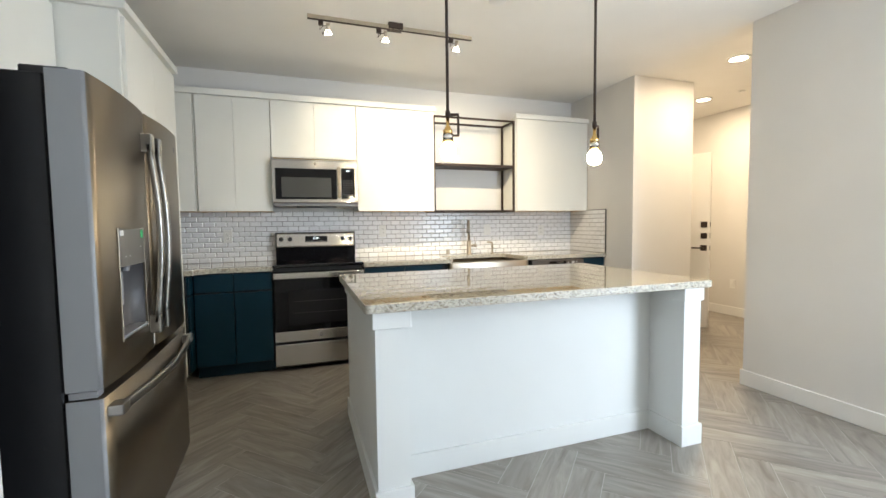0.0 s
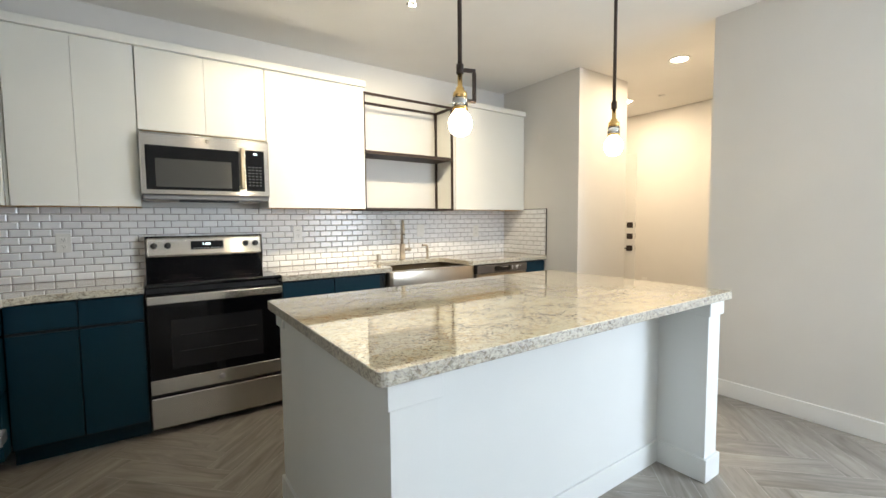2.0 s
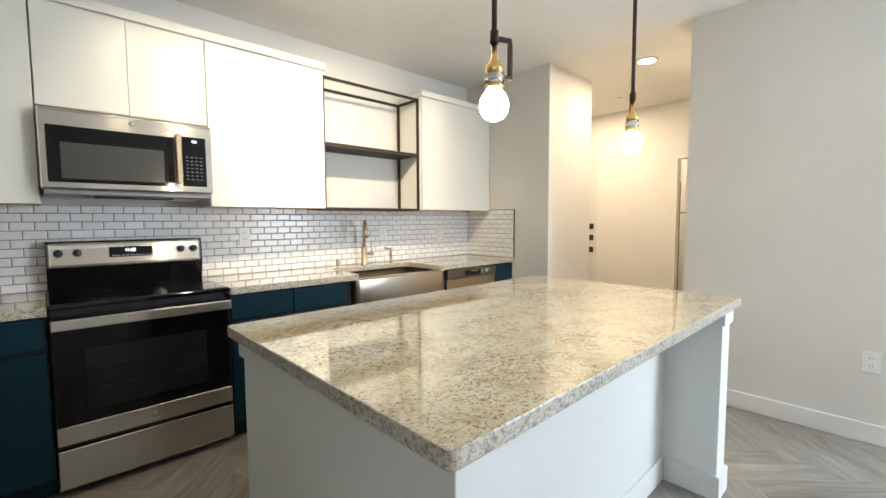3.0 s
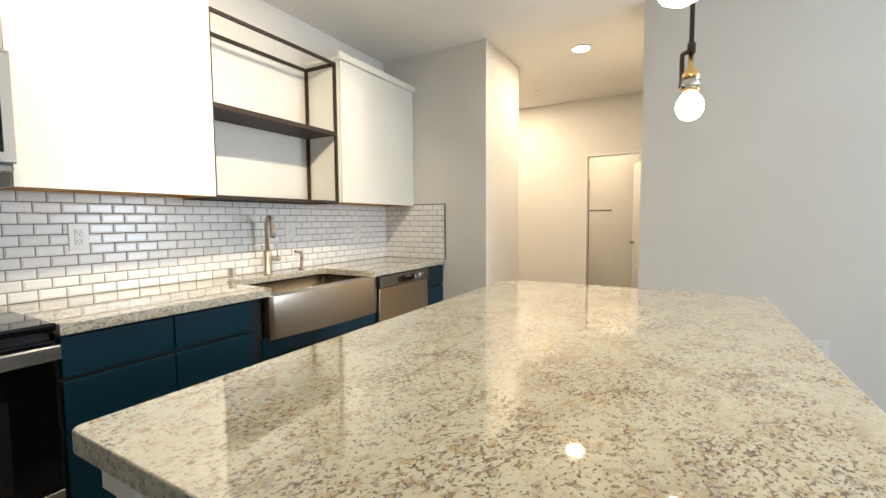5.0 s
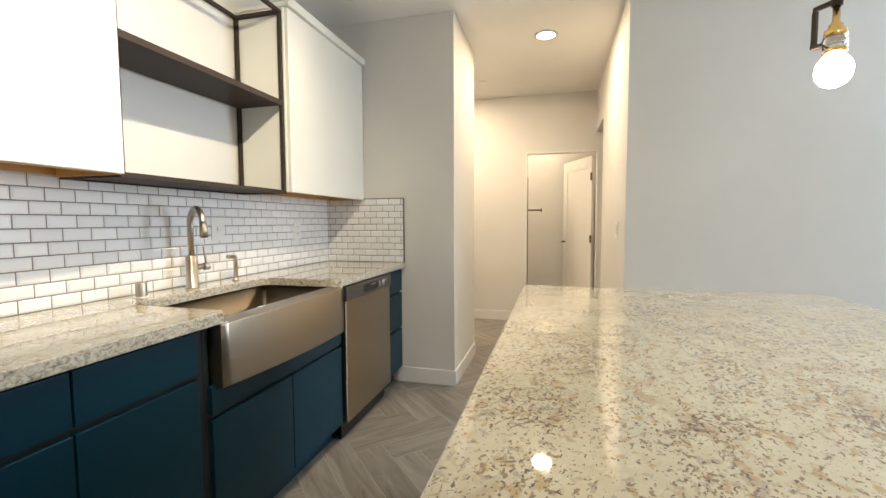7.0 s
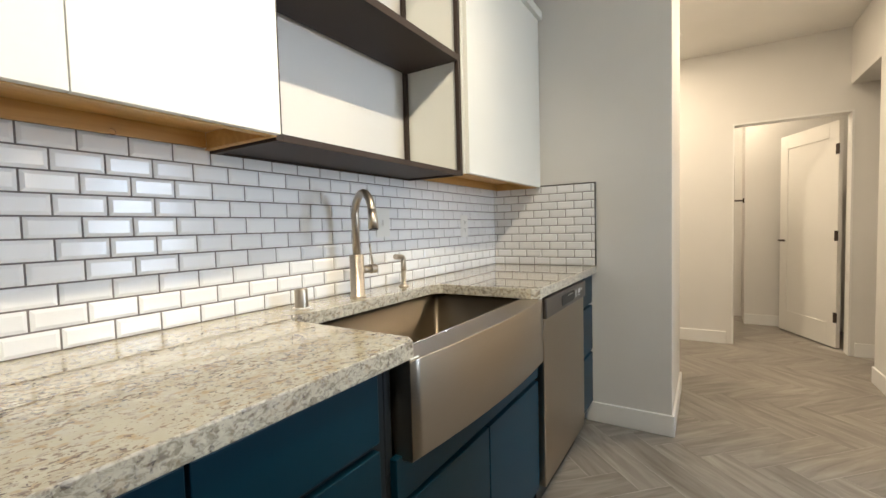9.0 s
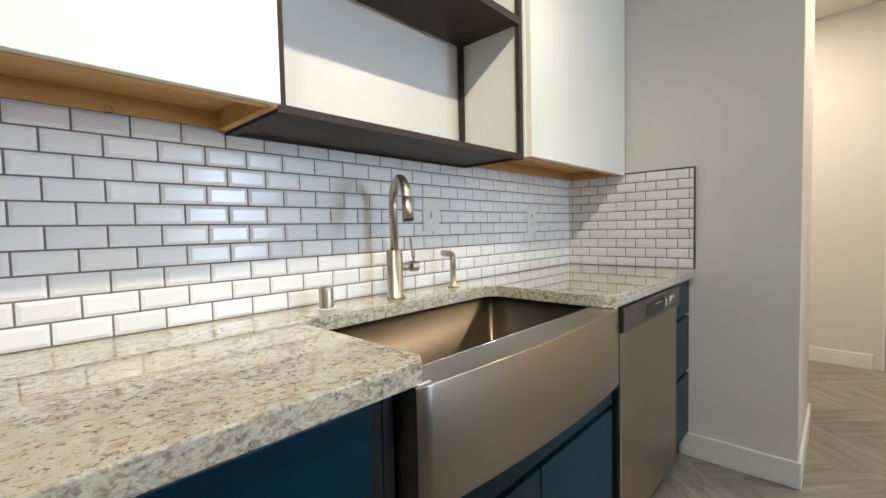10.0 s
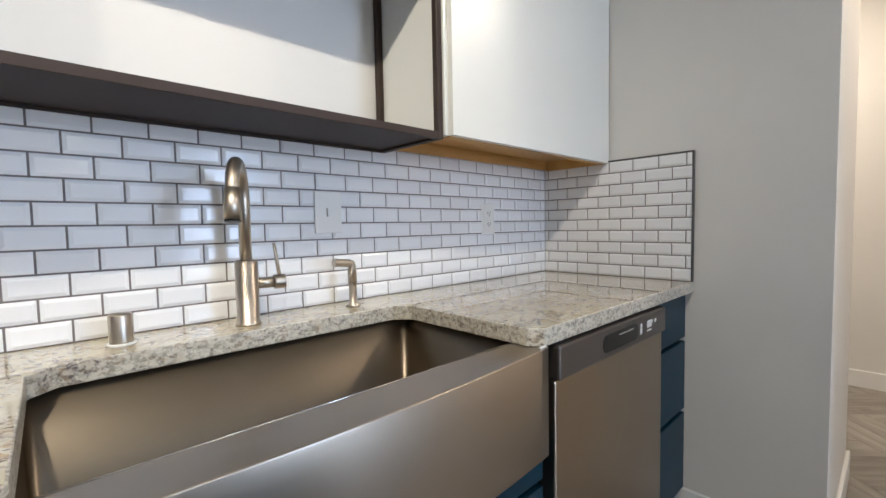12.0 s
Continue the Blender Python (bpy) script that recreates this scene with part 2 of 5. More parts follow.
def make_rawwood():
    m = mat("raw_plywood", (0.6, 0.34, 0.14), 0.5)
    n = node(m, "ShaderNodeTexNoise", Scale=1.0, Detail=6.0, Distortion=0.6)
    link(m, coords(m, (3, 40, 40)), n.inputs["Vector"])
    link(m, ramp(m, n.outputs[0], [(0.3, (0.50, 0.28, 0.085)), (0.7, (0.62, 0.38, 0.14))]), bsdf(m).inputs["Base Color"])
    return m


RAWWOOD = make_rawwood()


# ---- mesh helpers; all take world metres ----
def bx(x0, x1, y0, y1, z0, z1, bev=0.0015, seg=1):
    bm = bmesh.new()
    bmesh.ops.create_cube(bm, size=1)
    bmesh.ops.scale(bm, vec=(x1 - x0, y1 - y0, z1 - z0), verts=bm.verts)
    bmesh.ops.translate(bm, vec=((x0 + x1) / 2, (y0 + y1) / 2, (z0 + z1) / 2), verts=bm.verts)
    if bev:
        bmesh.ops.bevel(bm, geom=bm.edges[:], offset=bev, segments=seg, affect="EDGES", profile=0.5)
    return bm


def merge(*bms):
    out = bmesh.new()
    for b in bms:
        me = bpy.data.meshes.new("tmp")
        b.to_mesh(me)
        out.from_mesh(me)
        bpy.data.meshes.remove(me)
        b.free()
    return out


def tube(points, r, seg=14, r_end=None, caps=True):
    bm = bmesh.new()
    pts = [Vector(p) for p in points]
    rings = []
    side = None
    for i, p in enumerate(pts):
        a = pts[max(i - 1, 0)]
        b = pts[min(i + 1, len(pts) - 1)]
        d = (b - a).normalized()
        if side is None:
            side = d.orthogonal().normalized()
        side = (side - d * side.dot(d)).normalized()
        up = d.cross(side)
        rr = r if r_end is None else r + (r_end - r) * i / (len(pts) - 1)
        rings.append([bm.verts.new(p + (side * math.cos(2 * math.pi * k / seg) + up * math.sin(2 * math.pi * k / seg)) * rr) for k in range(seg)])
    for a, b in zip(rings, rings[1:]):
        for k in range(seg):
            f = bm.faces.new((a[k], a[(k + 1) % seg], b[(k + 1) % seg], b[k]))
            f.smooth = True
    if caps:
        bm.faces.new(rings[0][::-1])
        bm.faces.new(rings[-1])
    return bm


def lathe(profile, center, seg=24, axis="z"):
    bm = bmesh.new()
    rings = []
    for r, z in profile:
        rings.append([bm.verts.new((r * math.cos(2 * math.pi * k / seg), r * math.sin(2 * math.pi * k / seg), z)) for k in range(seg)])
    for a, b in zip(rings, rings[1:]):
        for k in range(seg):
            f = bm.faces.new((a[k], a[(k + 1) % seg], b[(k + 1) % seg], b[k]))
            f.smooth = True
    bmesh.ops.remove_doubles(bm, verts=bm.verts, dist=1e-5)
    if axis == "y":
        bm.transform(Matrix.Rotation(radians(90), 4, "X"))
    if axis == "x":
        bm.transform(Matrix.Rotation(radians(90), 4, "Y"))
    bm.transform(Matrix.Translation(center))
    bmesh.ops.recalc_face_normals(bm, faces=bm.faces)
    return bm


def poly_prism(points, z0, z1, bev=0.0):
    bm = bmesh.new()
    low = [bm.verts.new((x, y, z0)) for x, y in points]
    top = [bm.verts.new((x, y, z1)) for x, y in points]
    n = len(points)
    bm.faces.new(low[::-1])
    tf = bm.faces.new(top)
    for k in range(n):
        bm.faces.new((low[k], low[(k + 1) % n], top[(k + 1) % n], top[k]))
    bmesh.ops.recalc_face_normals(bm, faces=bm.faces)
    if bev:
        edges = [e for e in bm.edges if abs(e.verts[0].co.z - e.verts[1].co.z) < 1e-6]
        bmesh.ops.bevel(bm, geom=edges, offset=bev, segments=2, affect="EDGES", profile=0.5)
    bm.normal_update()
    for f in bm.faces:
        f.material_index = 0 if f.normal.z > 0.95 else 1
    return bm


BASE = {}


def thing(name, base, label, category, group="", kind=""):
    ob = new(name)
    ob.empty_display_size = 0.1
    ob.location = base
    BASE[ob] = Vector(base)
    return tagged(ob, label, category, group, kind)


def part(name, bm, material, parent, label=""):
    me = bpy.data.meshes.new(name)
    bm.transform(Matrix.Translation(-BASE[parent]))
    bm.to_mesh(me)
    bm.free()
    for mm in material if isinstance(material, (list, tuple)) else [material]:
        me.materials.append(mm)
    ob = new(name, me)
    ob.parent = parent
    BASE[ob] = BASE[parent]
    return tagged(ob, label)


def solo(name, bm, material, label="", category="", kind="", group="", base=(0, 0, 0)):
    me = bpy.data.meshes.new(name)
    bm.transform(Matrix.Translation(-Vector(base)))
    bm.to_mesh(me)
    bm.free()
    for mm in material if isinstance(material, (list, tuple)) else [material]:
        me.materials.append(mm)
    ob = new(name, me)
    ob.location = base
    BASE[ob] = Vector(base)
    return tagged(ob, label, category, group, kind)


def structure(name, bm, material, label="", category=""):
    return solo(name, bm, material, label, category, "structure")


# ---- large structure ----
H = 2.70
XW, XE = -1.56, 3.082
YN = 4.432
YH0, YH1 = 2.25, 3.403
XF = 5.29
floor_ob = structure("floor", bx(-1.75, 7.2, -1.05, 6.2, -0.12, -0.0010, 0), FLOORGROUT, "floor of wood-look porcelain planks laid in herringbone", "floor")
structure("ceiling", merge(bx(-1.75, 7.2, -1.05, 6.2, H, H + 0.15, 0)), CEIL, "flat warm-white textured ceiling", "ceiling")
structure("wall_north", bx(XW - 0.15, XE, YN, YN + 0.15, 0, H, 0), WALL, "light greige painted kitchen wall", "wall")
structure("wall_kitchen_west", bx(XW - 0.15, XW, 1.43, YN, 0, H, 0), WALL, "light greige painted wall behind the fridge", "wall")
structure("wall_living_west", bx(-1.05, -0.90, -1.05, 1.43, 0, H, 0), WALL, "light greige painted living room wall", "wall")
structure("wall_fridge_return", bx(XW - 0.15, -1.05, 1.31, 1.43, 0, H, 0), WALL, "painted return wall beside the fridge", "wall")
structure("wall_kitchen_east", bx(XE, 3.86, YH1, YN + 0.15, 0, H, 0), WALL, "light greige painted wall block at the kitchen end", "wall")
YS, YE = -0.90, 0.35
WX0, WX1, WZ0, WZ1 = 2.72, 3.72, 0.58, 2.26
structure("wall_living_east", bx(XE, 4.59, YE, YH0, 0, H, 0), WALL, "large light greige painted wall", "wall")
VY0, VY1 = -0.80, 0.20
structure("wall_alcove_east", merge(bx(4.44, 4.59, YS, VY0, 0, H, 0), bx(4.44, 4.59, VY1, YE, 0, H, 0), bx(4.44, 4.59, VY0, VY1, 0, WZ0, 0), bx(4.44, 4.59, VY0, VY1, WZ1, H, 0)), WALL, "light greige painted wall with the added fill window", "wall")
structure("wall_hall_south", bx(4.59, XF, YH0 - 1.2, YH0, 2.235, H, 0), WALL, "painted header over the side passage", "wall")
structure("wall_passage_end", bx(4.59, XF, YH0 - 1.35, YH0 - 1.2, 0, H, 0), WALL, "painted wall closing the side passage", "wall")
structure("wall_hall_east", merge(bx(XF, XF + 0.12, 3.04, 6.0, 0, H, 0), bx(XF, XF + 0.12, 2.235, 3.04, 2.03, H, 0), bx(XF, XF + 0.12, 0.86, 2.235, 0, H, 0)), WALL, "painted hall wall with the closet doorway", "wall")
structure("wall_entry_north", bx(3.86, XF, 5.2, 5.35, 0, H, 0), WALL, "painted wall at the end of the entry", "wall")
structure("wall_entry_west", bx(3.71, 3.86, YN + 0.15, 5.2, 0, H, 0), WALL, "painted wall of the entry", "wall")
structure("wall_closet", merge(bx(6.31, 6.43, 1.2, 2.885, 0, H, 0), bx(6.43, 6.75, 2.765, 2.885, 0, H, 0), bx(6.75, 6.87, 2.765, 3.9, 0, H, 0), bx(XF + 0.12, 6.31, 1.2, 1.3, 0, H, 0), bx(XF + 0.12, 6.87, 3.9, 4.0, 0, H, 0)), WALL, "painted closet walls", "wall")
structure("wall_south", merge(bx(-0.90, WX0, YS - 0.15, YS, 0, H, 0), bx(WX1, 4.59, YS - 0.15, YS, 0, H, 0), bx(WX0, WX1, YS - 0.15, YS, 0, WZ0, 0), bx(WX0, WX1, YS - 0.15, YS, WZ1, H, 0)), WALL, "light greige painted wall with the window", "wall")
structure("ground", bx(-90, 90, -90, 90, -0.5, -0.15, 0), painted("ground_outside", (0.2, 0.2, 0.18), 0.9, 20, 0.3, 0.2), "pale paved ground outside", "ground")
win = thing("window_1", (WX0, YS - 0.1, WZ0), "white-framed window in the painted wall", "window", kind="structure")
ya, yb, xm = YS - 0.12, YS - 0.07, (WX0 + WX1) / 2
part("window_frame", merge(bx(WX0, WX1, ya, yb, WZ0, WZ0 + 0.05), bx(WX0, WX1, ya, yb, WZ1 - 0.05, WZ1), bx(WX0, WX0 + 0.05, ya, yb, WZ0 + 0.05, WZ1 - 0.05), bx(WX1 - 0.05, WX1, ya, yb, WZ0 + 0.05, WZ1 - 0.05), bx(xm - 0.025, xm + 0.025, ya, yb, WZ0 + 0.05, WZ1 - 0.05)), TRIM, win)
for a, b in ((WX0 + 0.05, xm - 0.025), (xm + 0.025, WX1 - 0.05)):
    pane = part("pane", bx(a, b, ya + 0.02, ya + 0.026, WZ0 + 0.05, WZ1 - 0.05, 0), GLASS, win)
    pane.visible_shadow = False

# unseen window, added only as the opening for the fill lamp
win = thing("fill_window", (4.54, VY0, WZ0), "unseen white-framed window added in the alcove wall for fill light", "window", kind="structure")
part("window_frame", merge(bx(4.51, 4.56, VY0, VY1, WZ0, WZ0 + 0.05), bx(4.51, 4.56, VY0, VY1, WZ1 - 0.05, WZ1), bx(4.51, 4.56, VY0, VY0 + 0.05, WZ0 + 0.05, WZ1 - 0.05), bx(4.51, 4.56, VY1 - 0.05, VY1, WZ0 + 0.05, WZ1 - 0.05)), TRIM, win)
pane = part("pane", bx(4.53, 4.536, VY0 + 0.05, VY1 - 0.05, WZ0 + 0.05, WZ1 - 0.05, 0), GLASS, win)
pane.visible_shadow = False

BB = 0.115


def skirting(x0, x1, y0, y1):
    return bx(x0, x1, y0, y1, 0, BB, 0.003)


structure("baseboard_east", merge(skirting(XE - 0.014, XE, YE, YH0 + 0.014), skirting(XE, 4.59, YH0, YH0 + 0.014)), TRIM, "white painted square baseboard", "baseboard")
structure("baseboard_kitchen_end", merge(skirting(XE - 0.014, XE, YH1 - 0.014, 3.85), skirting(XE, 3.874, YH1 - 0.014, YH1), skirting(3.86, 3.874, YH1, 5.2)), TRIM, "white painted square baseboard", "baseboard")
structure("baseboard_hall", merge(skirting(XF - 0.014, XF, 3.09, 5.2), skirting(XF - 0.014, XF, 1.0, 2.20), skirting(6.296, 6.31, 1.3, 2.885)), TRIM, "white painted square baseboard", "baseboard")
structure("baseboard_west", skirting(-0.90, -0.886, YS, 1.43), TRIM, "white painted square baseboard", "baseboard")


# ---- kitchen cabinets ----
YB = 3.81      # faces of the base cabinets
YC = 3.785     # front edge of the worktop
YU = 4.108      # faces of the wall cabinets
TOE = 0.10
ZU0, ZU1 = 1.386, 2.38


def base_unit(name, x0, x1, rows, label, finish=TEAL, top=0.872):
    """rows: list of (z0, z1, [x edges])"""
    u = thing(name, ((x0 + x1) / 2, YB + 0.25, 0), label, "base cabinet", "run of base cabinets")
    part("carcass", bx(x0, x1, YB + 0.02, YN - 0.002, TOE, top), DARK_GAP, u)
    part("toe_kick", bx(x0, x1, YB + 0.075, YB + 0.09, 0, TOE), finish, u)
    for z0, z1, xs, kind in rows:
        for a, b in zip(xs, xs[1:]):
            part(kind, bx(a + 0.003, b - 0.003, YB, YB + 0.019, z0, z1, 0.002, 2), finish, u)
    return u


def wall_unit(name, x0, x1, z0, z1, xs, label, y0=YU):
    u = thing(name, ((x0 + x1) / 2, y0 + 0.13, z0), label, "wall cabinet", "run of wall cabinets")
    part("carcass", merge(bx(x0, x0 + 0.014, y0 + 0.02, YN - 0.002, z0, z1), bx(x1 - 0.014, x1, y0 + 0.02, YN - 0.002, z0, z1), bx(x0 + 0.018, x1 - 0.018, y0 + 0.04, YN - 0.002, z0 + 0.050, z0 + 0.062, 0), bx(x0 + 0.018, x1 - 0.018, y0 + 0.02, YN - 0.002, z1 - 0.018, z1, 0)), WHITE, u)
    part("underside", bx(x0 + 0.019, x1 - 0.019, y0 + 0.041, YN - 0.022, z0 + 0.042, z0 + 0.0495, 0), RAWWOOD, u, "unpainted orange plywood underside")
    part("front_rail", bx(x0 + 0.0185, x1 - 0.0185, y0 + 0.0205, y0 + 0.040, z0 - 0.002, z0 + 0.0415, 0), RAWWOOD, u, "unpainted plywood rail")
    part("rear_rail", bx(x0 + 0.0185, x1 - 0.0185, YN - 0.0315, YN - 0.022, z0 + 0.002, z0 + 0.0415, 0), RAWWOOD, u, "unpainted plywood rail")
    part("side_lining", bx(x0 + 0.0142, x0 + 0.0183, y0 + 0.041, YN - 0.032, z0 - 0.002, z0 + 0.0415, 0), RAWWOOD, u, "unpainted plywood inner side")
    part("side_lining", bx(x1 - 0.0183, x1 - 0.0142, y0 + 0.041, YN - 0.032, z0 - 0.002, z0 + 0.0415, 0), RAWWOOD, u, "unpainted plywood inner side")
    part("side_edge", bx(x1 - 0.0139, x1 - 0.0002, y0 + 0.0205, YN - 0.014, z0 - 0.003, z0 - 0.0002, 0), RAWWOOD, u)
    if x0 < 0.9 < x1:
        part("knot", lathe([(0.0001, -0.001), (0.007, -0.001), (0.008, 0.0008)], (0.983, YN - 0.0320, 1.392), 14, "y"), mat("dark_knot", (0.16, 0.07, 0.025), 0.6), u, "small dark knot in the plywood rail")
    for a, b in zip(xs, xs[1:]):
        part("door", bx(a + 0.001, b - 0.001, y0, y0 + 0.019, z0, z1 - 0.002, 0.001, 2), WHITE, u)
    return u


wall_unit("wall_cabinet", -1.545, -0.921, ZU0, ZU1, (-1.54, -0.935), "white flat-front corner wall cabinet above the tiled backsplash")
wall_unit("wall_cabinet", -0.919, -0.322, ZU0, ZU1, (-0.915, -0.622, -0.324), "white two-door wall cabinet beside the microwave")
wall_unit("wall_cabinet", -0.320, 0.439, 1.872, ZU1, (-0.318, 0.057, 0.437), "short white two-door cabinet over the microwave")
wall_unit("wall_cabinet", 0.441, 1.216, ZU0, ZU1, (0.443, 0.82, 1.214), "white two-door wall cabinet between microwave and open shelf")
wall_unit("wall_cabinet", 2.149, 3.080, ZU0, ZU1, (2.159, 3.074), "white single-door wall cabinet beside the open shelf")


def crown(name, x0, x1, label):
    solo(name, merge(bx(x0, x1, YU - 0.022, YU + 0.01, ZU1, ZU1 + 0.05, 0.002), bx(x0, x1, YU + 0.01, YN - 0.002, ZU1, ZU1 + 0.02, 0)), WHITE, label, "cabinet trim", base=(x0, YU, ZU1))


crown("cabinet_top_trim", -1.545, 1.226, "white square top trim on the wall cabinets")
crown("cabinet_top_trim", 2.140, 3.080, "white square top trim on the end wall cabinet")

# corner and left runs
base_unit("base_cabinet", -0.925, -0.330, [(0.722, 0.862, (-0.920, -0.628, -0.334), "drawer"), (TOE + 0.01, 0.705, (-0.920, -0.628, -0.334), "door")], "teal base cabinet with two drawers over two doors beside the range")
left = thing("base_cabinet", (-1.24, 4.0, 0), "teal corner base cabinet with a stack of narrow drawers", "base cabinet", "run of base cabinets")
part("carcass", bx(XW + 0.002, -0.945, 3.69, YN - 0.002, TOE, 0.872), DARK_GAP, left)
for z0, z1 in ((0.722, 0.862), (0.44, 0.705), (TOE + 0.01, 0.425)):
    part("drawer", bx(-0.944, -0.926, 3.70, 3.826, z0, z1, 0.002, 2), TEAL, left)
part("toe_kick", bx(-1.03, -1.01, 3.69, 3.9, 0, TOE), TEAL, left)

pantry = thing("pantry_cabinet", (-1.25, 3.18, 0), "tall white flat-front pantry cabinet beside the fridge", "tall cabinet")
part("carcass", bx(XW + 0.002, -0.972, 2.69, 3.685, 0.0, 2.40), WHITE, pantry)
for a, b in ((2.71, 3.18), (3.18, 3.665)):
    part("door", bx(-0.971, -0.952, a + 0.002, b - 0.002, 0.1, 2.375, 0.0015, 2), WHITE, pantry)
part("top_trim", bx(XW + 0.002, -0.935, 2.672, 3.70, 2.401, 2.445, 0.002), WHITE, pantry)
over = thing("wall_cabinet", (-1.4, 2.14, 1.86), "white cabinet fixed over the fridge", "wall cabinet", "run of wall cabinets")
part("carcass", bx(XW + 0.002, -1.262, 1.435, 2.688, 1.86, 2.40), WHITE, over)
for a, b in ((1.44, 2.06), (2.06, 2.68)):
    part("door", bx(-1.261, -1.243, a + 0.002, b - 0.002, 1.862, 2.378, 0.0015, 2), WHITE, over)
part("top_trim", bx(XW + 0.002, -1.226, 1.435, 2.67, 2.401, 2.445, 0.002), WHITE, over)

# right run
base_unit("base_cabinet", 0.442, 1.225, [(0.722, 0.862, (0.446, 0.818, 1.190), "drawer"), (TOE + 0.01, 0.705, (0.446, 0.818, 1.190), "door")], "teal base cabinet with two drawers over two doors beside the sink")
sinkcab = base_unit("base_cabinet", 1.227, 2.142, [(0.560, 0.660, (1.235, 2.135), "rail"), (TOE + 0.01, 0.543, (1.235, 1.69, 2.135), "door")], "teal sink base cabinet with two doors under the apron sink", top=0.625)
part("side_panel", bx(1.227, 1.250, YB + 0.02, YN - 0.002, 0.626, 0.872), DARK_GAP, sinkcab)
part("side_panel", bx(2.118, 2.142, YB + 0.02, YN - 0.002, 0.626, 0.872), DARK_GAP, sinkcab)
base_unit("base_cabinet", 2.792, 3.079, [(0.704, 0.862, (2.797, 3.077), "drawer"), (0.430, 0.688, (2.797, 3.077), "drawer"), (TOE + 0.02, 0.414, (2.797, 3.077), "drawer")], "teal three-drawer base cabinet beside the dishwasher")

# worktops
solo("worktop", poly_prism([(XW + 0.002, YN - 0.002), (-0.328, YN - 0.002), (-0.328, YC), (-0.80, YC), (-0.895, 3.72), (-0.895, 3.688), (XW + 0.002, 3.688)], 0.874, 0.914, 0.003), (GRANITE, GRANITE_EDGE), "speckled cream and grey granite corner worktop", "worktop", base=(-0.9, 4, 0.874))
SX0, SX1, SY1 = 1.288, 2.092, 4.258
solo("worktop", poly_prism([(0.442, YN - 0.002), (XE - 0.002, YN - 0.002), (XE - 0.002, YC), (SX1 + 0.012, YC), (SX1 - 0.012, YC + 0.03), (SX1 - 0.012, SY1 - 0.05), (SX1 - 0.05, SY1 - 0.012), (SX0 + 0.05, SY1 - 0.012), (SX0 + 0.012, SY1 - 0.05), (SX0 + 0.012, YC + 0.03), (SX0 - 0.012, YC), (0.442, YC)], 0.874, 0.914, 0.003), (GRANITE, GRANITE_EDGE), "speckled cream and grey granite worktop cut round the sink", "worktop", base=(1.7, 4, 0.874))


def rounded_rect(x0, x1, y0, y1, r, n=5):
    out = []
    for cx, cy, a0 in ((x1 - r, y1 - r, 0), (x0 + r, y1 - r, 90), (x0 + r, y0 + r, 180), (x1 - r, y0 + r, 270)):
        for k in range(n):
            a = radians(a0 + 90 * k / (n - 1))
            out.append((cx + r * math.cos(a), cy + r * math.sin(a)))
    return out


def poly_prism_y(points, y0, y1):
    bm = bmesh.new()
    a = [bm.verts.new((x, y0, z)) for x, z in points]
    b = [bm.verts.new((x, y1, z)) for x, z in points]
    bm.faces.new(a)
    bm.faces.new(b[::-1])
    for k in range(len(points)):
        bm.faces.new((a[k], a[(k + 1) % len(a)], b[(k + 1) % len(a)], b[k]))
    bmesh.ops.recalc_face_normals(bm, faces=bm.faces)
    return bm


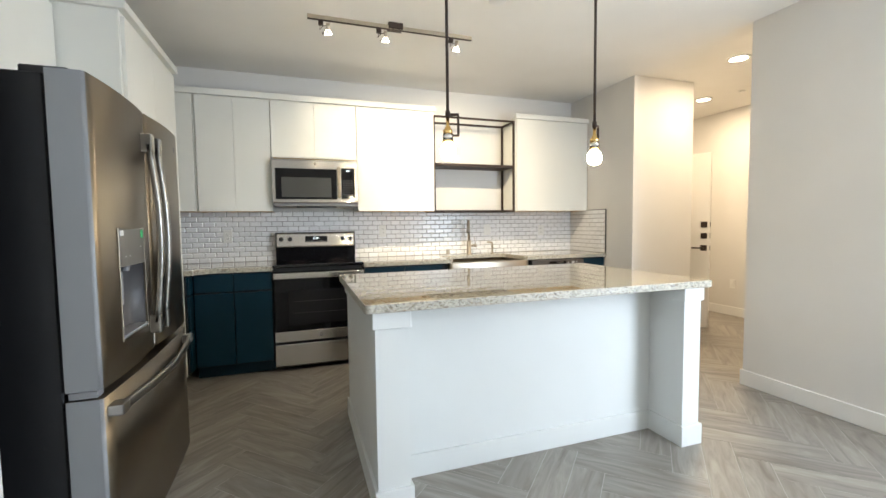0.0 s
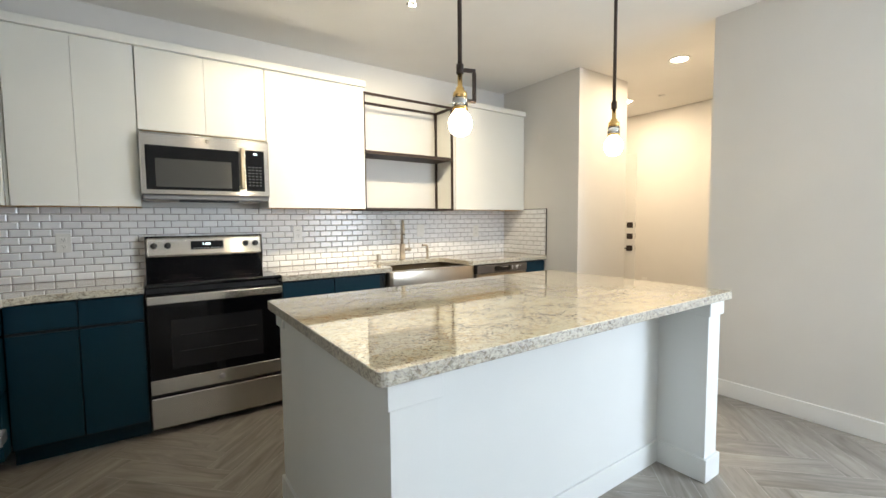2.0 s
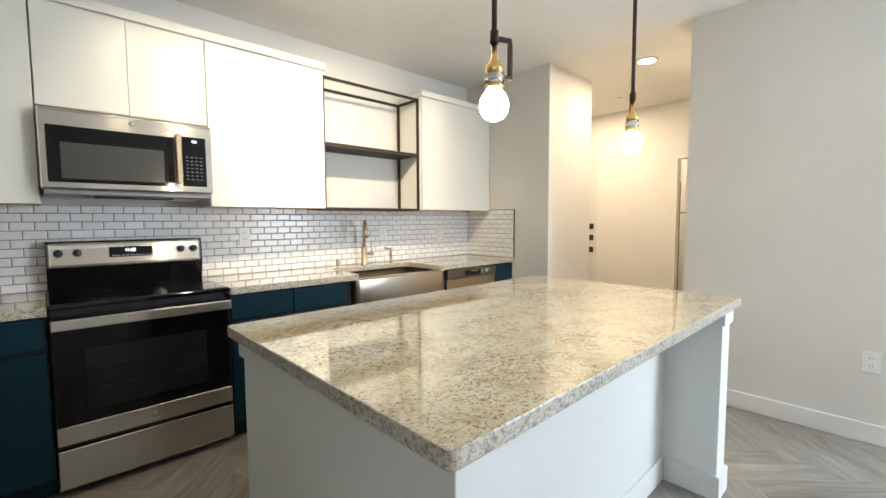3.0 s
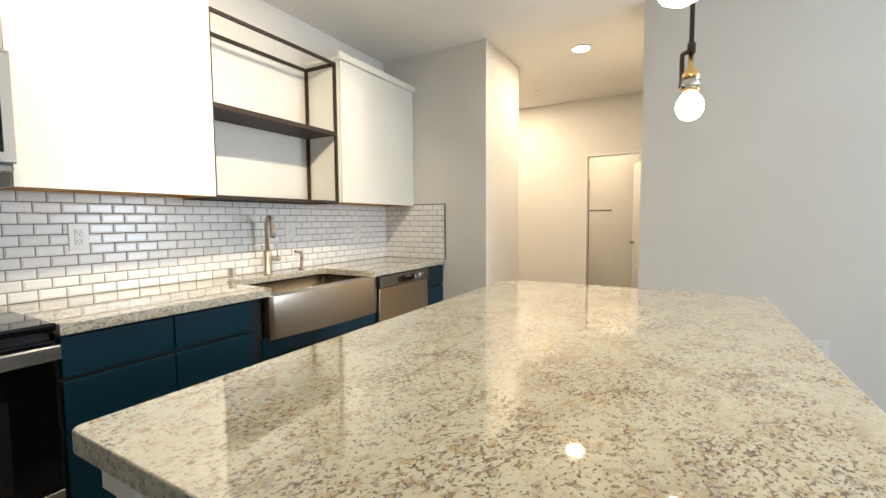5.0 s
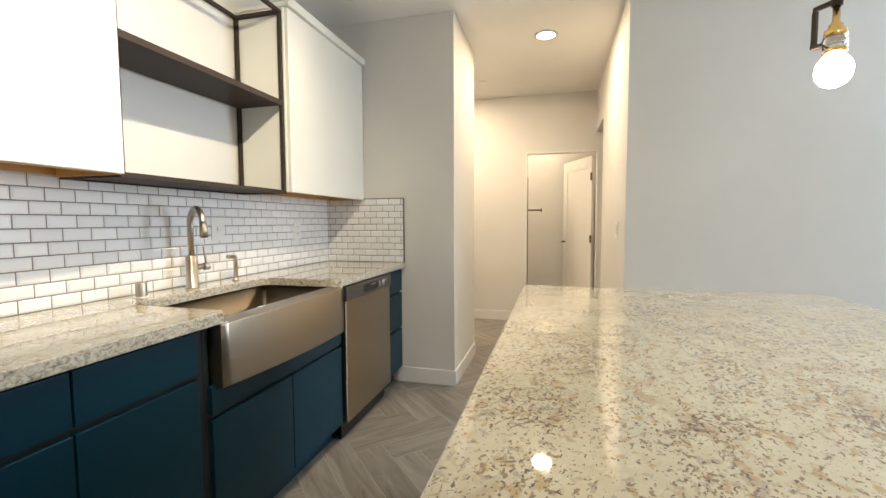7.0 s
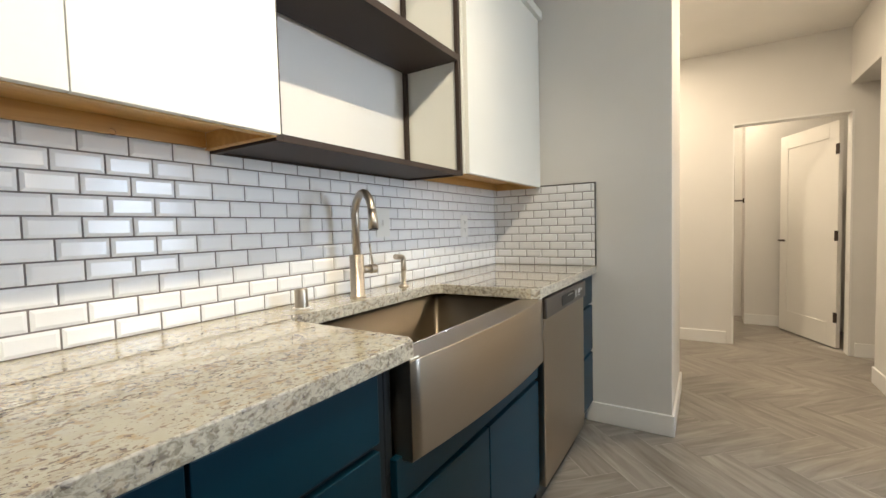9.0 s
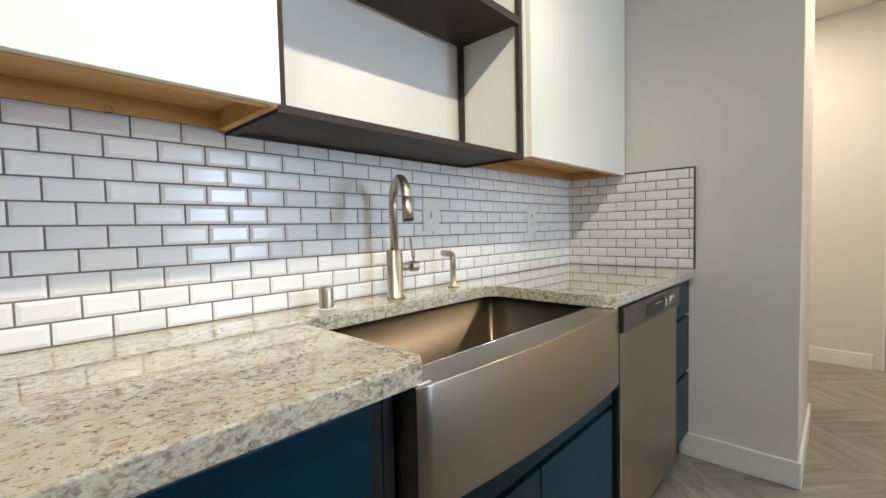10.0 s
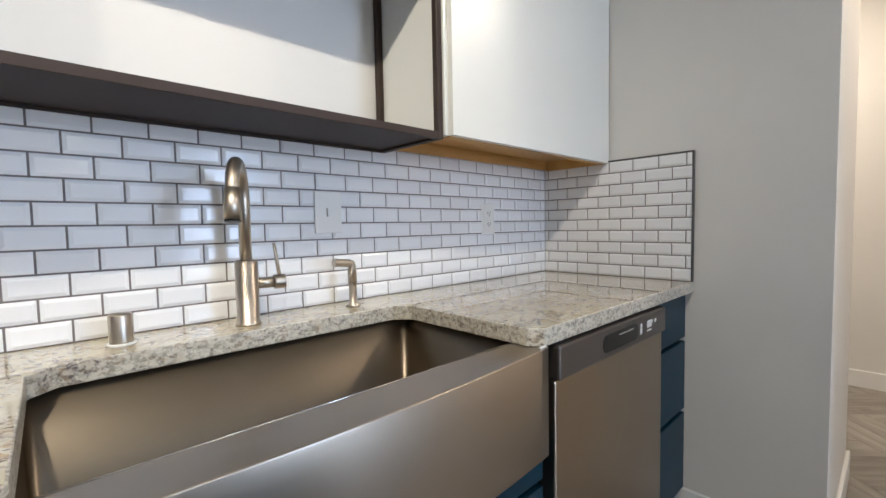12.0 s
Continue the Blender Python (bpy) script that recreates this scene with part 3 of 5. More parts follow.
# ---- apron sink ----
def sink():
    s = thing("sink", (1.69, 4.0, 0.62), "stainless steel apron-front sink set into the granite worktop", "sink")
    # apron, bowed outwards
    bm = bmesh.new()
    n = 24
    x0, x1 = 1.258, 2.112
    grid = []
    for i in range(n + 1):
        u = i / n
        x = x0 + (x1 - x0) * u
        b = 0.022 * (1 - (2 * u - 1) ** 2)
        yf = 3.781 - b
        zb = 0.652 - 0.022 * u
        col = [(x, YC + 0.068, 0.8735), (x, yf + 0.003, 0.8735), (x, yf + 0.0008, 0.8727), (x, yf, 0.8705), (x, yf, zb + 0.004), (x, yf + 0.003, zb), (x, 3.829, zb)]
        grid.append([bm.verts.new(c) for c in col])
    for a, b in zip(grid, grid[1:]):
        for k in range(len(a) - 1):
            f = bm.faces.new((a[k], a[k + 1], b[k + 1], b[k]))
            f.smooth = k in (2, 3)
    for g in (grid[0], grid[-1]):
        bm.faces.new(g)
    bmesh.ops.recalc_face_normals(bm, faces=bm.faces)
    part("apron", bm, SINKSTEEL, s, "bowed brushed steel apron front")
    # bowl with rounded corners, open at the top
    bm = bmesh.new()

    def loop(x0, x1, y0, y1, r, z):
        out = []
        for cx, cy, a0 in ((x1 - r, y1 - r, 0), (x0 + r, y1 - r, 90), (x0 + r, y0 + r, 180), (x1 - r, y0 + r, 270)):
            for k in range(6):
                a = radians(a0 + 90 * k / 5)
                out.append(bm.verts.new((cx + r * math.cos(a), cy + r * math.sin(a), z)))
        return out

    y0 = YC + 0.070
    loops = [loop(SX0 - 0.014, SX1 + 0.014, y0 - 0.004, SY1 + 0.014, 0.03, 0.872), loop(SX0, SX1, y0, SY1, 0.02, 0.872), loop(SX0 + 0.004, SX1 - 0.004, y0 + 0.004, SY1 - 0.004, 0.02, 0.67), loop(SX0 + 0.018, SX1 - 0.018, y0 + 0.018, SY1 - 0.018, 0.03, 0.655), loop(1.65, 1.73, 3.99, 4.07, 0.039, 0.650)]
    for a, b in zip(loops, loops[1:]):
        for k in range(len(a)):
            f = bm.faces.new((a[k], a[(k + 1) % len(a)], b[(k + 1) % len(a)], b[k]))
            f.smooth = True
    bm.faces.new(loops[-1])
    bmesh.ops.recalc_face_normals(bm, faces=bm.faces)
    part("bowl", bm, SHADED_BOWLSTEEL, s, "deep brushed steel bowl")
    part("front_rim", bx(SX0 - 0.02, SX1 + 0.02, y0 - 0.012, y0 + 0.001, 0.80, 0.873, 0.0), SINKSTEEL, s)
    for a, b in ((x0 + 0.004, SX0 + 0.006), (SX1 - 0.008, x1 - 0.004)):
        part("sealant", bx(a, b, YC - 0.003, YC + 0.002, 0.8738, 0.8775, 0.001), TRIM, s, "thin white sealant bead")
    part("rim_bead", tube([(SX0 + 0.004, y0 + 0.0012, 0.8735), (SX1 - 0.004, y0 + 0.0012, 0.8735)], 0.0013, 8), CHROME, s, "bright welded edge line")
    part("drain", lathe([(0.0, 0.004), (0.025, 0.004), (0.042, 0.008), (0.045, 0.0)], (1.69, 4.03, 0.651)), CHROME, s, "round chrome drain")
    rack = merge(*[tube([(x, y0 + 0.05, 0.675), (x, SY1 - 0.05, 0.675)], 0.0028, 6) for x in np.linspace(1.34, 2.04, 15)], *[tube([(1.33, y, 0.670), (2.05, y, 0.670)], 0.0032, 6) for y in (y0 + 0.05, 4.03, SY1 - 0.05)])
    solo("sink_grid", rack, CHROME, "steel wire grid in the bottom of the sink", "sink rack", base=(1.69, 4.03, 0.66))


sink()


def arc(cx, cy, cz, r, a0, a1, n, axis=(0, 1)):
    return [(cx + axis[0] * r * math.cos(radians(a)), cy + axis[1] * r * math.cos(radians(a)), cz + r * math.sin(radians(a))) for a in np.linspace(a0, a1, n)]


def faucet():
    x, y = 1.675, 4.318
    f = thing("faucet", (x, y, 0.914), "brushed nickel pull-down gooseneck faucet behind the sink", "faucet")
    part("base", lathe([(0.0, 0.0), (0.029, 0.0), (0.029, 0.006), (0.0255, 0.008), (0.0255, 0.150), (0.022, 0.153), (0, 0.153)], (x, y, 0.914)), NICKEL, f)
    r = 0.076
    ax = (-0.43, -0.903)
    pts = [(x, y, 1.06), (x, y, 1.205)] + [(x + ax[0] * (r - r * math.cos(radians(a))), y + ax[1] * (r - r * math.cos(radians(a))), 1.205 + r * math.sin(radians(a))) for a in np.linspace(6, 172, 24)]
    part("neck", tube(pts, 0.0135, 16), NICKEL, f)
    ex, ey = x + ax[0] * 2 * r, y + ax[1] * 2 * r
    part("spray_head", tube([(ex - ax[0] * 0.001, ey - ax[1] * 0.001, 1.222), (ex + ax[0] * 0.004, ey + ax[1] * 0.004, 1.19), (ex + ax[0] * 0.008, ey + ax[1] * 0.008, 1.158)], 0.0142, 20, 0.0175), NICKEL, f)
    part("spray_face", tube([(ex + ax[0] * 0.008, ey + ax[1] * 0.008, 1.1575), (ex + ax[0] * 0.0085, ey + ax[1] * 0.0085, 1.154)], 0.0155, 14), BLACKP, f)
    part("valve", tube([(x + 0.02, y, 1.010), (x + 0.060, y - 0.008, 1.010)], 0.0135, 16), NICKEL, f)
    part("knuckle", tube([(x + 0.0602, y - 0.008, 1.010), (x + 0.063, y - 0.0085, 1.010), (x + 0.083, y - 0.012, 1.010), (x + 0.086, y - 0.0126, 1.010)], 0.0172, 18), NICKEL, f)
    part("lever", tube([(x + 0.073, y - 0.01, 1.026), (x + 0.064, y - 0.006, 1.105)], 0.0048, 10, 0.0036), NICKEL, f)


faucet()


def soap():
    x, y = 1.965, 4.330
    s = thing("soap_dispenser", (x, y, 0.914), "brushed nickel soap dispenser beside the faucet", "soap dispenser")
    part("base", lathe([(0, 0), (0.021, 0), (0.021, 0.005), (0.011, 0.010), (0.011, 0.07), (0, 0.07)], (x, y, 0.914)), NICKEL, s)
    part("spout", tube([(x + 0.002, y, 0.975), (x, y, 1.030), (x - 0.003, y, 1.0355), (x - 0.010, y - 0.001, 1.038), (x - 0.060, y - 0.007, 1.043), (x - 0.0605, y - 0.007, 1.043)], 0.0112, 16), NICKEL, s)


soap()
ag = thing("air_gap_cap", (1.435, 4.332, 0.914), "brushed nickel air gap cap on the worktop", "air gap")
part("base_ring", lathe([(0.0205, 0.0), (0.0265, 0.0), (0.0265, 0.0025), (0.0205, 0.0035)], (1.435, 4.332, 0.9142), 24), PLATE, ag, "thin white plastic ring")
part("cap", lathe([(0, 0.0036), (0.0205, 0.0036), (0.0205, 0.006), (0.0205, 0.058), (0.0185, 0.062), (0, 0.063)], (1.435, 4.332, 0.914)), NICKEL, ag)


# ---- dishwasher ----
def dishwasher():
    x0, x1, yf = 2.152, 2.784, 3.790
    d = thing("dishwasher", (2.44, 4.05, 0), "stainless steel dishwasher with a dark control strip under the worktop", "dishwasher")
    part("body", bx(x0 + 0.01, x1 - 0.01, yf + 0.046, YN - 0.01, 0.02, 0.868), BLACKP, d)
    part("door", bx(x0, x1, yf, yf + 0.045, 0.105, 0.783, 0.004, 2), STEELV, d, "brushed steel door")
    part("control_panel", bx(x0, x1, yf - 0.012, yf + 0.045, 0.786, 0.866, 0.006, 2), mat("dishwasher_panel", (0.13, 0.115, 0.105), 0.32, 0.75), d, "dark steel control strip")
    part("handle_recess", poly_prism_y(rounded_rect(2.356, 2.566, 0.803, 0.849, 0.019), yf - 0.0135, yf - 0.011), BLACKG, d, "glossy black pocket handle")
    part("latch", bx(2.44, 2.53, yf - 0.016, yf - 0.0136, 0.836, 0.841, 0.001), CHROME, d)
    part("printed_label", bx(2.632, 2.664, yf - 0.0135, yf - 0.0116, 0.822, 0.843, 0.0005), MARK, d, "small pale printed label")
    for a, b, c, e in ((2.585, 2.588, 0.810, 0.842), (2.592, 2.595, 0.810, 0.842), (2.632, 2.664, 0.811, 0.815), (2.665, 2.672, 0.832, 0.842), (2.69, 2.70, 0.83, 0.84)):
        part("button_mark", bx(a, b, yf - 0.0135, yf - 0.0115, c, e, 0.0005), MARK, d)
    part("toe_panel", bx(x0 + 0.01, x1 - 0.01, yf + 0.05, yf + 0.07, 0.0, 0.10), BLACKP, d)


dishwasher()


# ---- range ----
def text_bm(body, size, depth=0.0006):
    cu = bpy.data.curves.new("txt", "FONT")
    cu.body, cu.size, cu.extrude, cu.align_x, cu.align_y = body, size, depth, "CENTER", "CENTER"
    ob = bpy.data.objects.new("txt", cu)
    me = ob.to_mesh()
    bm = bmesh.new()
    bm.from_mesh(me)
    ob.to_mesh_clear()
    bpy.data.objects.remove(ob)
    bpy.data.curves.remove(cu)
    bm.transform(Matrix.Rotation(radians(90), 4, "X"))
    return bm


def kitchen_range():
    x0, x1 = -0.323, 0.434
    cx = (x0 + x1) / 2
    r = thing("range", (cx, 4.05, 0), "stainless steel electric range with a black glass cooktop", "range")
    part("body", bx(x0 + 0.004, x1 - 0.004, 3.835, YN - 0.03, 0.03, 0.895), BLACKP, r)
    part("drawer", bx(x0, x1, 3.80, 3.834, 0.045, 0.235, 0.006, 2), STEEL, r, "brushed steel storage drawer")
    part("oven_door", bx(x0, x1, 3.80, 3.834, 0.255, 0.862, 0.006, 2), BLACKG, r, "black glass oven door")
    part("door_strip", bx(x0 + 0.001, x1 - 0.001, 3.796, 3.801, 0.258, 0.345, 0.002), STEEL, r)
    part("badge", lathe([(0, 0.003), (0.016, 0.003), (0.018, 0)], (cx, 3.796, 0.302), 20, "y"), GREYP, r)
    part("window", bx(x0 + 0.115, x1 - 0.125, 3.7975, 3.8005, 0.40, 0.70, 0.001), OVENWIN, r, "dark oven window")
    part("oven_rack", merge(*[bx(x0 + 0.16, x1 - 0.16, 3.7955, 3.797, z, z + 0.003, 0) for z in (0.50, 0.60)]), mat("rack_seen", (0.05, 0.05, 0.05), 0.3, 0.5), r)
    hb = merge(bx(x0, x1, 3.752, 3.772, 0.803, 0.854, 0.006, 3), bx(x0 + 0.01, x0 + 0.04, 3.77, 3.80, 0.81, 0.84), bx(x1 - 0.04, x1 - 0.01, 3.77, 3.80, 0.81, 0.84))
    part("handle", hb, STEEL, r, "wide brushed steel handle")
    part("cooktop", bx(x0 - 0.002, x1 + 0.002, 3.785, 4.345, 0.896, 0.922, 0.008, 3), COOKG, r, "glossy black glass cooktop")
    for bxx, byy, br in ((x0 + 0.2, 3.93, 0.105), (x1 - 0.2, 3.93, 0.085), (x0 + 0.2, 4.19, 0.08), (x1 - 0.2, 4.19, 0.09)):
        part("burner_ring", merge(*[lathe([(q, 0), (q, 0.0005), (q + 0.0015, 0.0005), (q + 0.0015, 0)], (bxx, byy, 0.9221), 40) for q in (br, br * 0.62)]), RINGMARK, r)
    # sloped console
    bm = bmesh.new()
    prof = [(4.345, 0.90), (4.322, 0.995), (4.310, 1.045), (4.328, 1.180), (4.336, 1.188), (4.395, 1.188), (4.395, 0.90)]
    A = [bm.verts.new((x0 + 0.004, y, z)) for y, z in prof]
    B = [bm.verts.new((x1 - 0.004, y, z)) for y, z in prof]
    for k in range(len(prof)):
        bm.faces.new((A[k], A[(k + 1) % len(prof)], B[(k + 1) % len(prof)], B[k]))
    bm.faces.new(A[::-1])
    bm.faces.new(B)
    bmesh.ops.recalc_face_normals(bm, faces=bm.faces)
    part("backguard", bm, COOKG, r, "glossy black backguard")
    tilt = Matrix.Translation((0, 4.31, 1.045)) @ Matrix.Rotation(-math.atan2(0.018, 0.135), 4, "X")

    def on_console(bm):
        bm.transform(tilt)
        return bm

    part("console", on_console(bx(x0 + 0.012, x1 - 0.012, -0.006, 0.004, 0.002, 0.136, 0.012, 3)), STEEL, r, "brushed steel control console")
    part("display", on_console(bx(cx - 0.105, cx + 0.105, -0.009, -0.0055, 0.045, 0.105, 0.002)), BLACKG, r, "black display")
    t = text_bm("11:20", 0.024)
    t.transform(Matrix.Translation((cx - 0.005, -0.0100, 0.083)))
    part("digits", on_console(t), DIGITS, r, "lit clock digits")
    part("key_marks", on_console(merge(*[bx(cx - 0.09 + 0.022 * i, cx - 0.078 + 0.022 * i, -0.0096, -0.0088, 0.052, 0.056, 0) for i in range(9)])), MARK, r)
    for kx in (x0 + 0.055, x0 + 0.135, x1 - 0.125, x1 - 0.055):
        kb = lathe([(0, 0.026), (0.015, 0.026), (0.019, 0.022), (0.021, 0.0)], (0, 0, 0), 20, "y")
        kb2 = bx(-0.004, 0.004, -0.030, -0.024, -0.018, 0.018, 0.001)
        k = merge(kb, kb2)
        k.transform(Matrix.Translation((kx, -0.006, 0.078)))
        part("knob", on_console(k), BLACKP, r, "round black knob")
    part("side_panel", bx(x0 - 0.001, x0 + 0.003, 3.836, YN - 0.05, 0.05, 0.893), BLACKP, r)


kitchen_range()


# ---- microwave ----
def microwave():
    x0, x1, yf, z0, z1 = -0.318, 0.437, 4.030, 1.430, 1.850
    m = thing("microwave", ((x0 + x1) / 2, 4.2, z0), "stainless steel over-the-range microwave under the wall cabinet", "microwave")
    part("body", bx(x0 + 0.002, x1 - 0.002, yf + 0.035, YN - 0.005, z0 + 0.004, z1), BLACKP, m)
    part("frame", bx(x0, x1, yf, yf + 0.034, z0 + 0.03, z1, 0.006, 2), STEEL, m, "brushed steel front")
    part("top_grille", merge(*[bx(x0 + 0.01, x1 - 0.01, yf - 0.001, yf + 0.001, z1 - 0.012 - 0.006 * i, z1 - 0.010 - 0.006 * i, 0) for i in range(1)]), SLOT, m)
    part("glass_door", bx(x0 + 0.028, x0 + 0.560, yf - 0.004, yf + 0.002, z0 + 0.062, z1 - 0.082, 0.002), BLACKG, m, "black glass door")
    part("window", bx(x0 + 0.078, x0 + 0.510, yf - 0.0055, yf - 0.0035, z0 + 0.080, z1 - 0.162, 0.001), MWWIN, m, "grey mesh window")
    part("handle", merge(bx(x0 + 0.566, x0 + 0.592, yf - 0.034, yf - 0.020, z0 + 0.078, z1 - 0.062, 0.005, 2), bx(x0 + 0.570, x0 + 0.588, yf - 0.022, yf, z0 + 0.09, z0 + 0.12), bx(x0 + 0.570, x0 + 0.588, yf - 0.022, yf, z1 - 0.11, z1 - 0.08)), STEELV, m, "vertical steel bar handle")
    part("control_panel", bx(x0 + 0.600, x0 + 0.722, yf - 0.004, yf + 0.002, z0 + 0.068, z1 - 0.070, 0.002), BLACKG, m, "black control panel")
    part("keys", merge(*[bx(x0 + 0.617 + 0.024 * i, x0 + 0.630 + 0.024 * i, yf - 0.0052, yf - 0.0038, z0 + 0.105 + 0.021 * j, z0 + 0.111 + 0.021 * j, 0) for i in range(4) for j in range(7)]), LEGENDS, m)
    part("display_marks", merge(*[bx(x0 + 0.652 + 0.008 * i, x0 + 0.657 + 0.008 * i, yf - 0.0052, yf - 0.0038, z1 - 0.100, z1 - 0.090, 0) for i in range(3)]), DIGITS, m)
    part("badge", lathe([(0, 0.003), (0.012, 0.003), (0.013, 0)], (x0 + 0.37, yf, z1 - 0.035), 20, "y"), NICKEL, m)
    part("bottom_vent", bx(x0 + 0.01, x1 - 0.01, yf + 0.012, YN - 0.02, z0 + 0.000, z0 + 0.028, 0.004), GREYP, m, "grey vented underside")
    part("filter", bx(x0 + 0.06, x0 + 0.20, yf + 0.14, yf + 0.30, z0 - 0.008, z0 - 0.0005, 0.002), NICKEL, m, "metal grease filter")
    part("filter", bx(x1 - 0.20, x1 - 0.06, yf + 0.14, yf + 0.30, z0 - 0.008, z0 - 0.0005, 0.002), NICKEL, m, "metal grease filter")
    part("light_cover", bx(x0 + 0.02, x0 + 0.15, yf + 0.03, yf + 0.11, z0 - 0.006, z0 - 0.0005, 0.002), NICKEL, m)
    part("light_lens", bx(x0 + 0.2, x1 - 0.2, yf + 0.03, yf + 0.12, z0 - 0.012, z0 - 0.0005, 0.003), BLACKP, m)


microwave()


# ---- fridge ----
FY0, FY1, FX = 1.535, 2.535, -0.700
FZ = 1.722


def strap(points, half_w, half_t, across):
    """A flat bar swept along points; across is the direction of its width."""
    bm = bmesh.new()
    rings = []
    w = Vector(across).normalized()
    pts = [Vector(p) for p in points]
    for i, p in enumerate(pts):
        d = (pts[min(i + 1, len(pts) - 1)] - pts[max(i - 1, 0)]).normalized()
        t = d.cross(w).normalized()
        rings.append([bm.verts.new(p + w * a * half_w + t * b * half_t) for a, b in ((-1, -0.5), (-0.8, -1), (0.8, -1), (1, -0.5), (1, 0.5), (0.8, 1), (-0.8, 1), (-1, 0.5))])
    for a, b in zip(rings, rings[1:]):
        for k in range(8):
            f = bm.faces.new((a[k], a[(k + 1) % 8], b[(k + 1) % 8], b[k]))
            f.smooth = True
    bm.faces.new(rings[0])
    bm.faces.new(rings[-1])
    bmesh.ops.recalc_face_normals(bm, faces=bm.faces)
    return bm


def bowed_door(y0, y1, z0, z1, hole=None):
    """A door with a slightly bowed front; hole = (ya, yb, za, zb) opens a niche in it."""
    bm = bmesh.new()
    ys = sorted({round(y0 + (y1 - y0) * k / 12, 4) for k in range(13)} | {round(y0 + 0.006, 4), round(y1 - 0.006, 4)} | ({hole[0], hole[1]} if hole else set()))
    zs = [z0] + ([hole[2], hole[3]] if hole else []) + [z1]

    def front(y):
        u = (y - y0) / (y1 - y0)
        edge = 0.010 if y in (ys[0], ys[-1]) else 0
        return FX + 0.014 * (1 - (2 * u - 1) ** 2) - edge

    grid = [[bm.verts.new((front(y), y, z)) for z in zs] for y in ys]
    for i in range(len(ys) - 1):
        for k in range(len(zs) - 1):
            if hole and hole[0] <= ys[i] < hole[1] and k == 1:
                continue
            f = bm.faces.new((grid[i][k], grid[i + 1][k], grid[i + 1][k + 1], grid[i][k + 1]))
            f.smooth = True
    XB = -0.795
    back = [[bm.verts.new((XB, y, z)) for z in zs] for y in (y0, y1)]
    n = len(zs) - 1
    bm.faces.new([grid[0][k] for k in range(n + 1)] + [back[0][k] for k in range(n, -1, -1)])
    bm.faces.new([grid[-1][k] for k in range(n, -1, -1)] + [back[1][k] for k in range(n + 1)])
    bm.faces.new([back[0][k] for k in range(n + 1)] + [back[1][k] for k in range(n, -1, -1)])
    bm.faces.new([g[n] for g in grid] + [back[1][n], back[0][n]])
    bm.faces.new([g[0] for g in grid] + [back[1][0], back[0][0]])
    bmesh.ops.recalc_face_normals(bm, faces=bm.faces)
    return bm


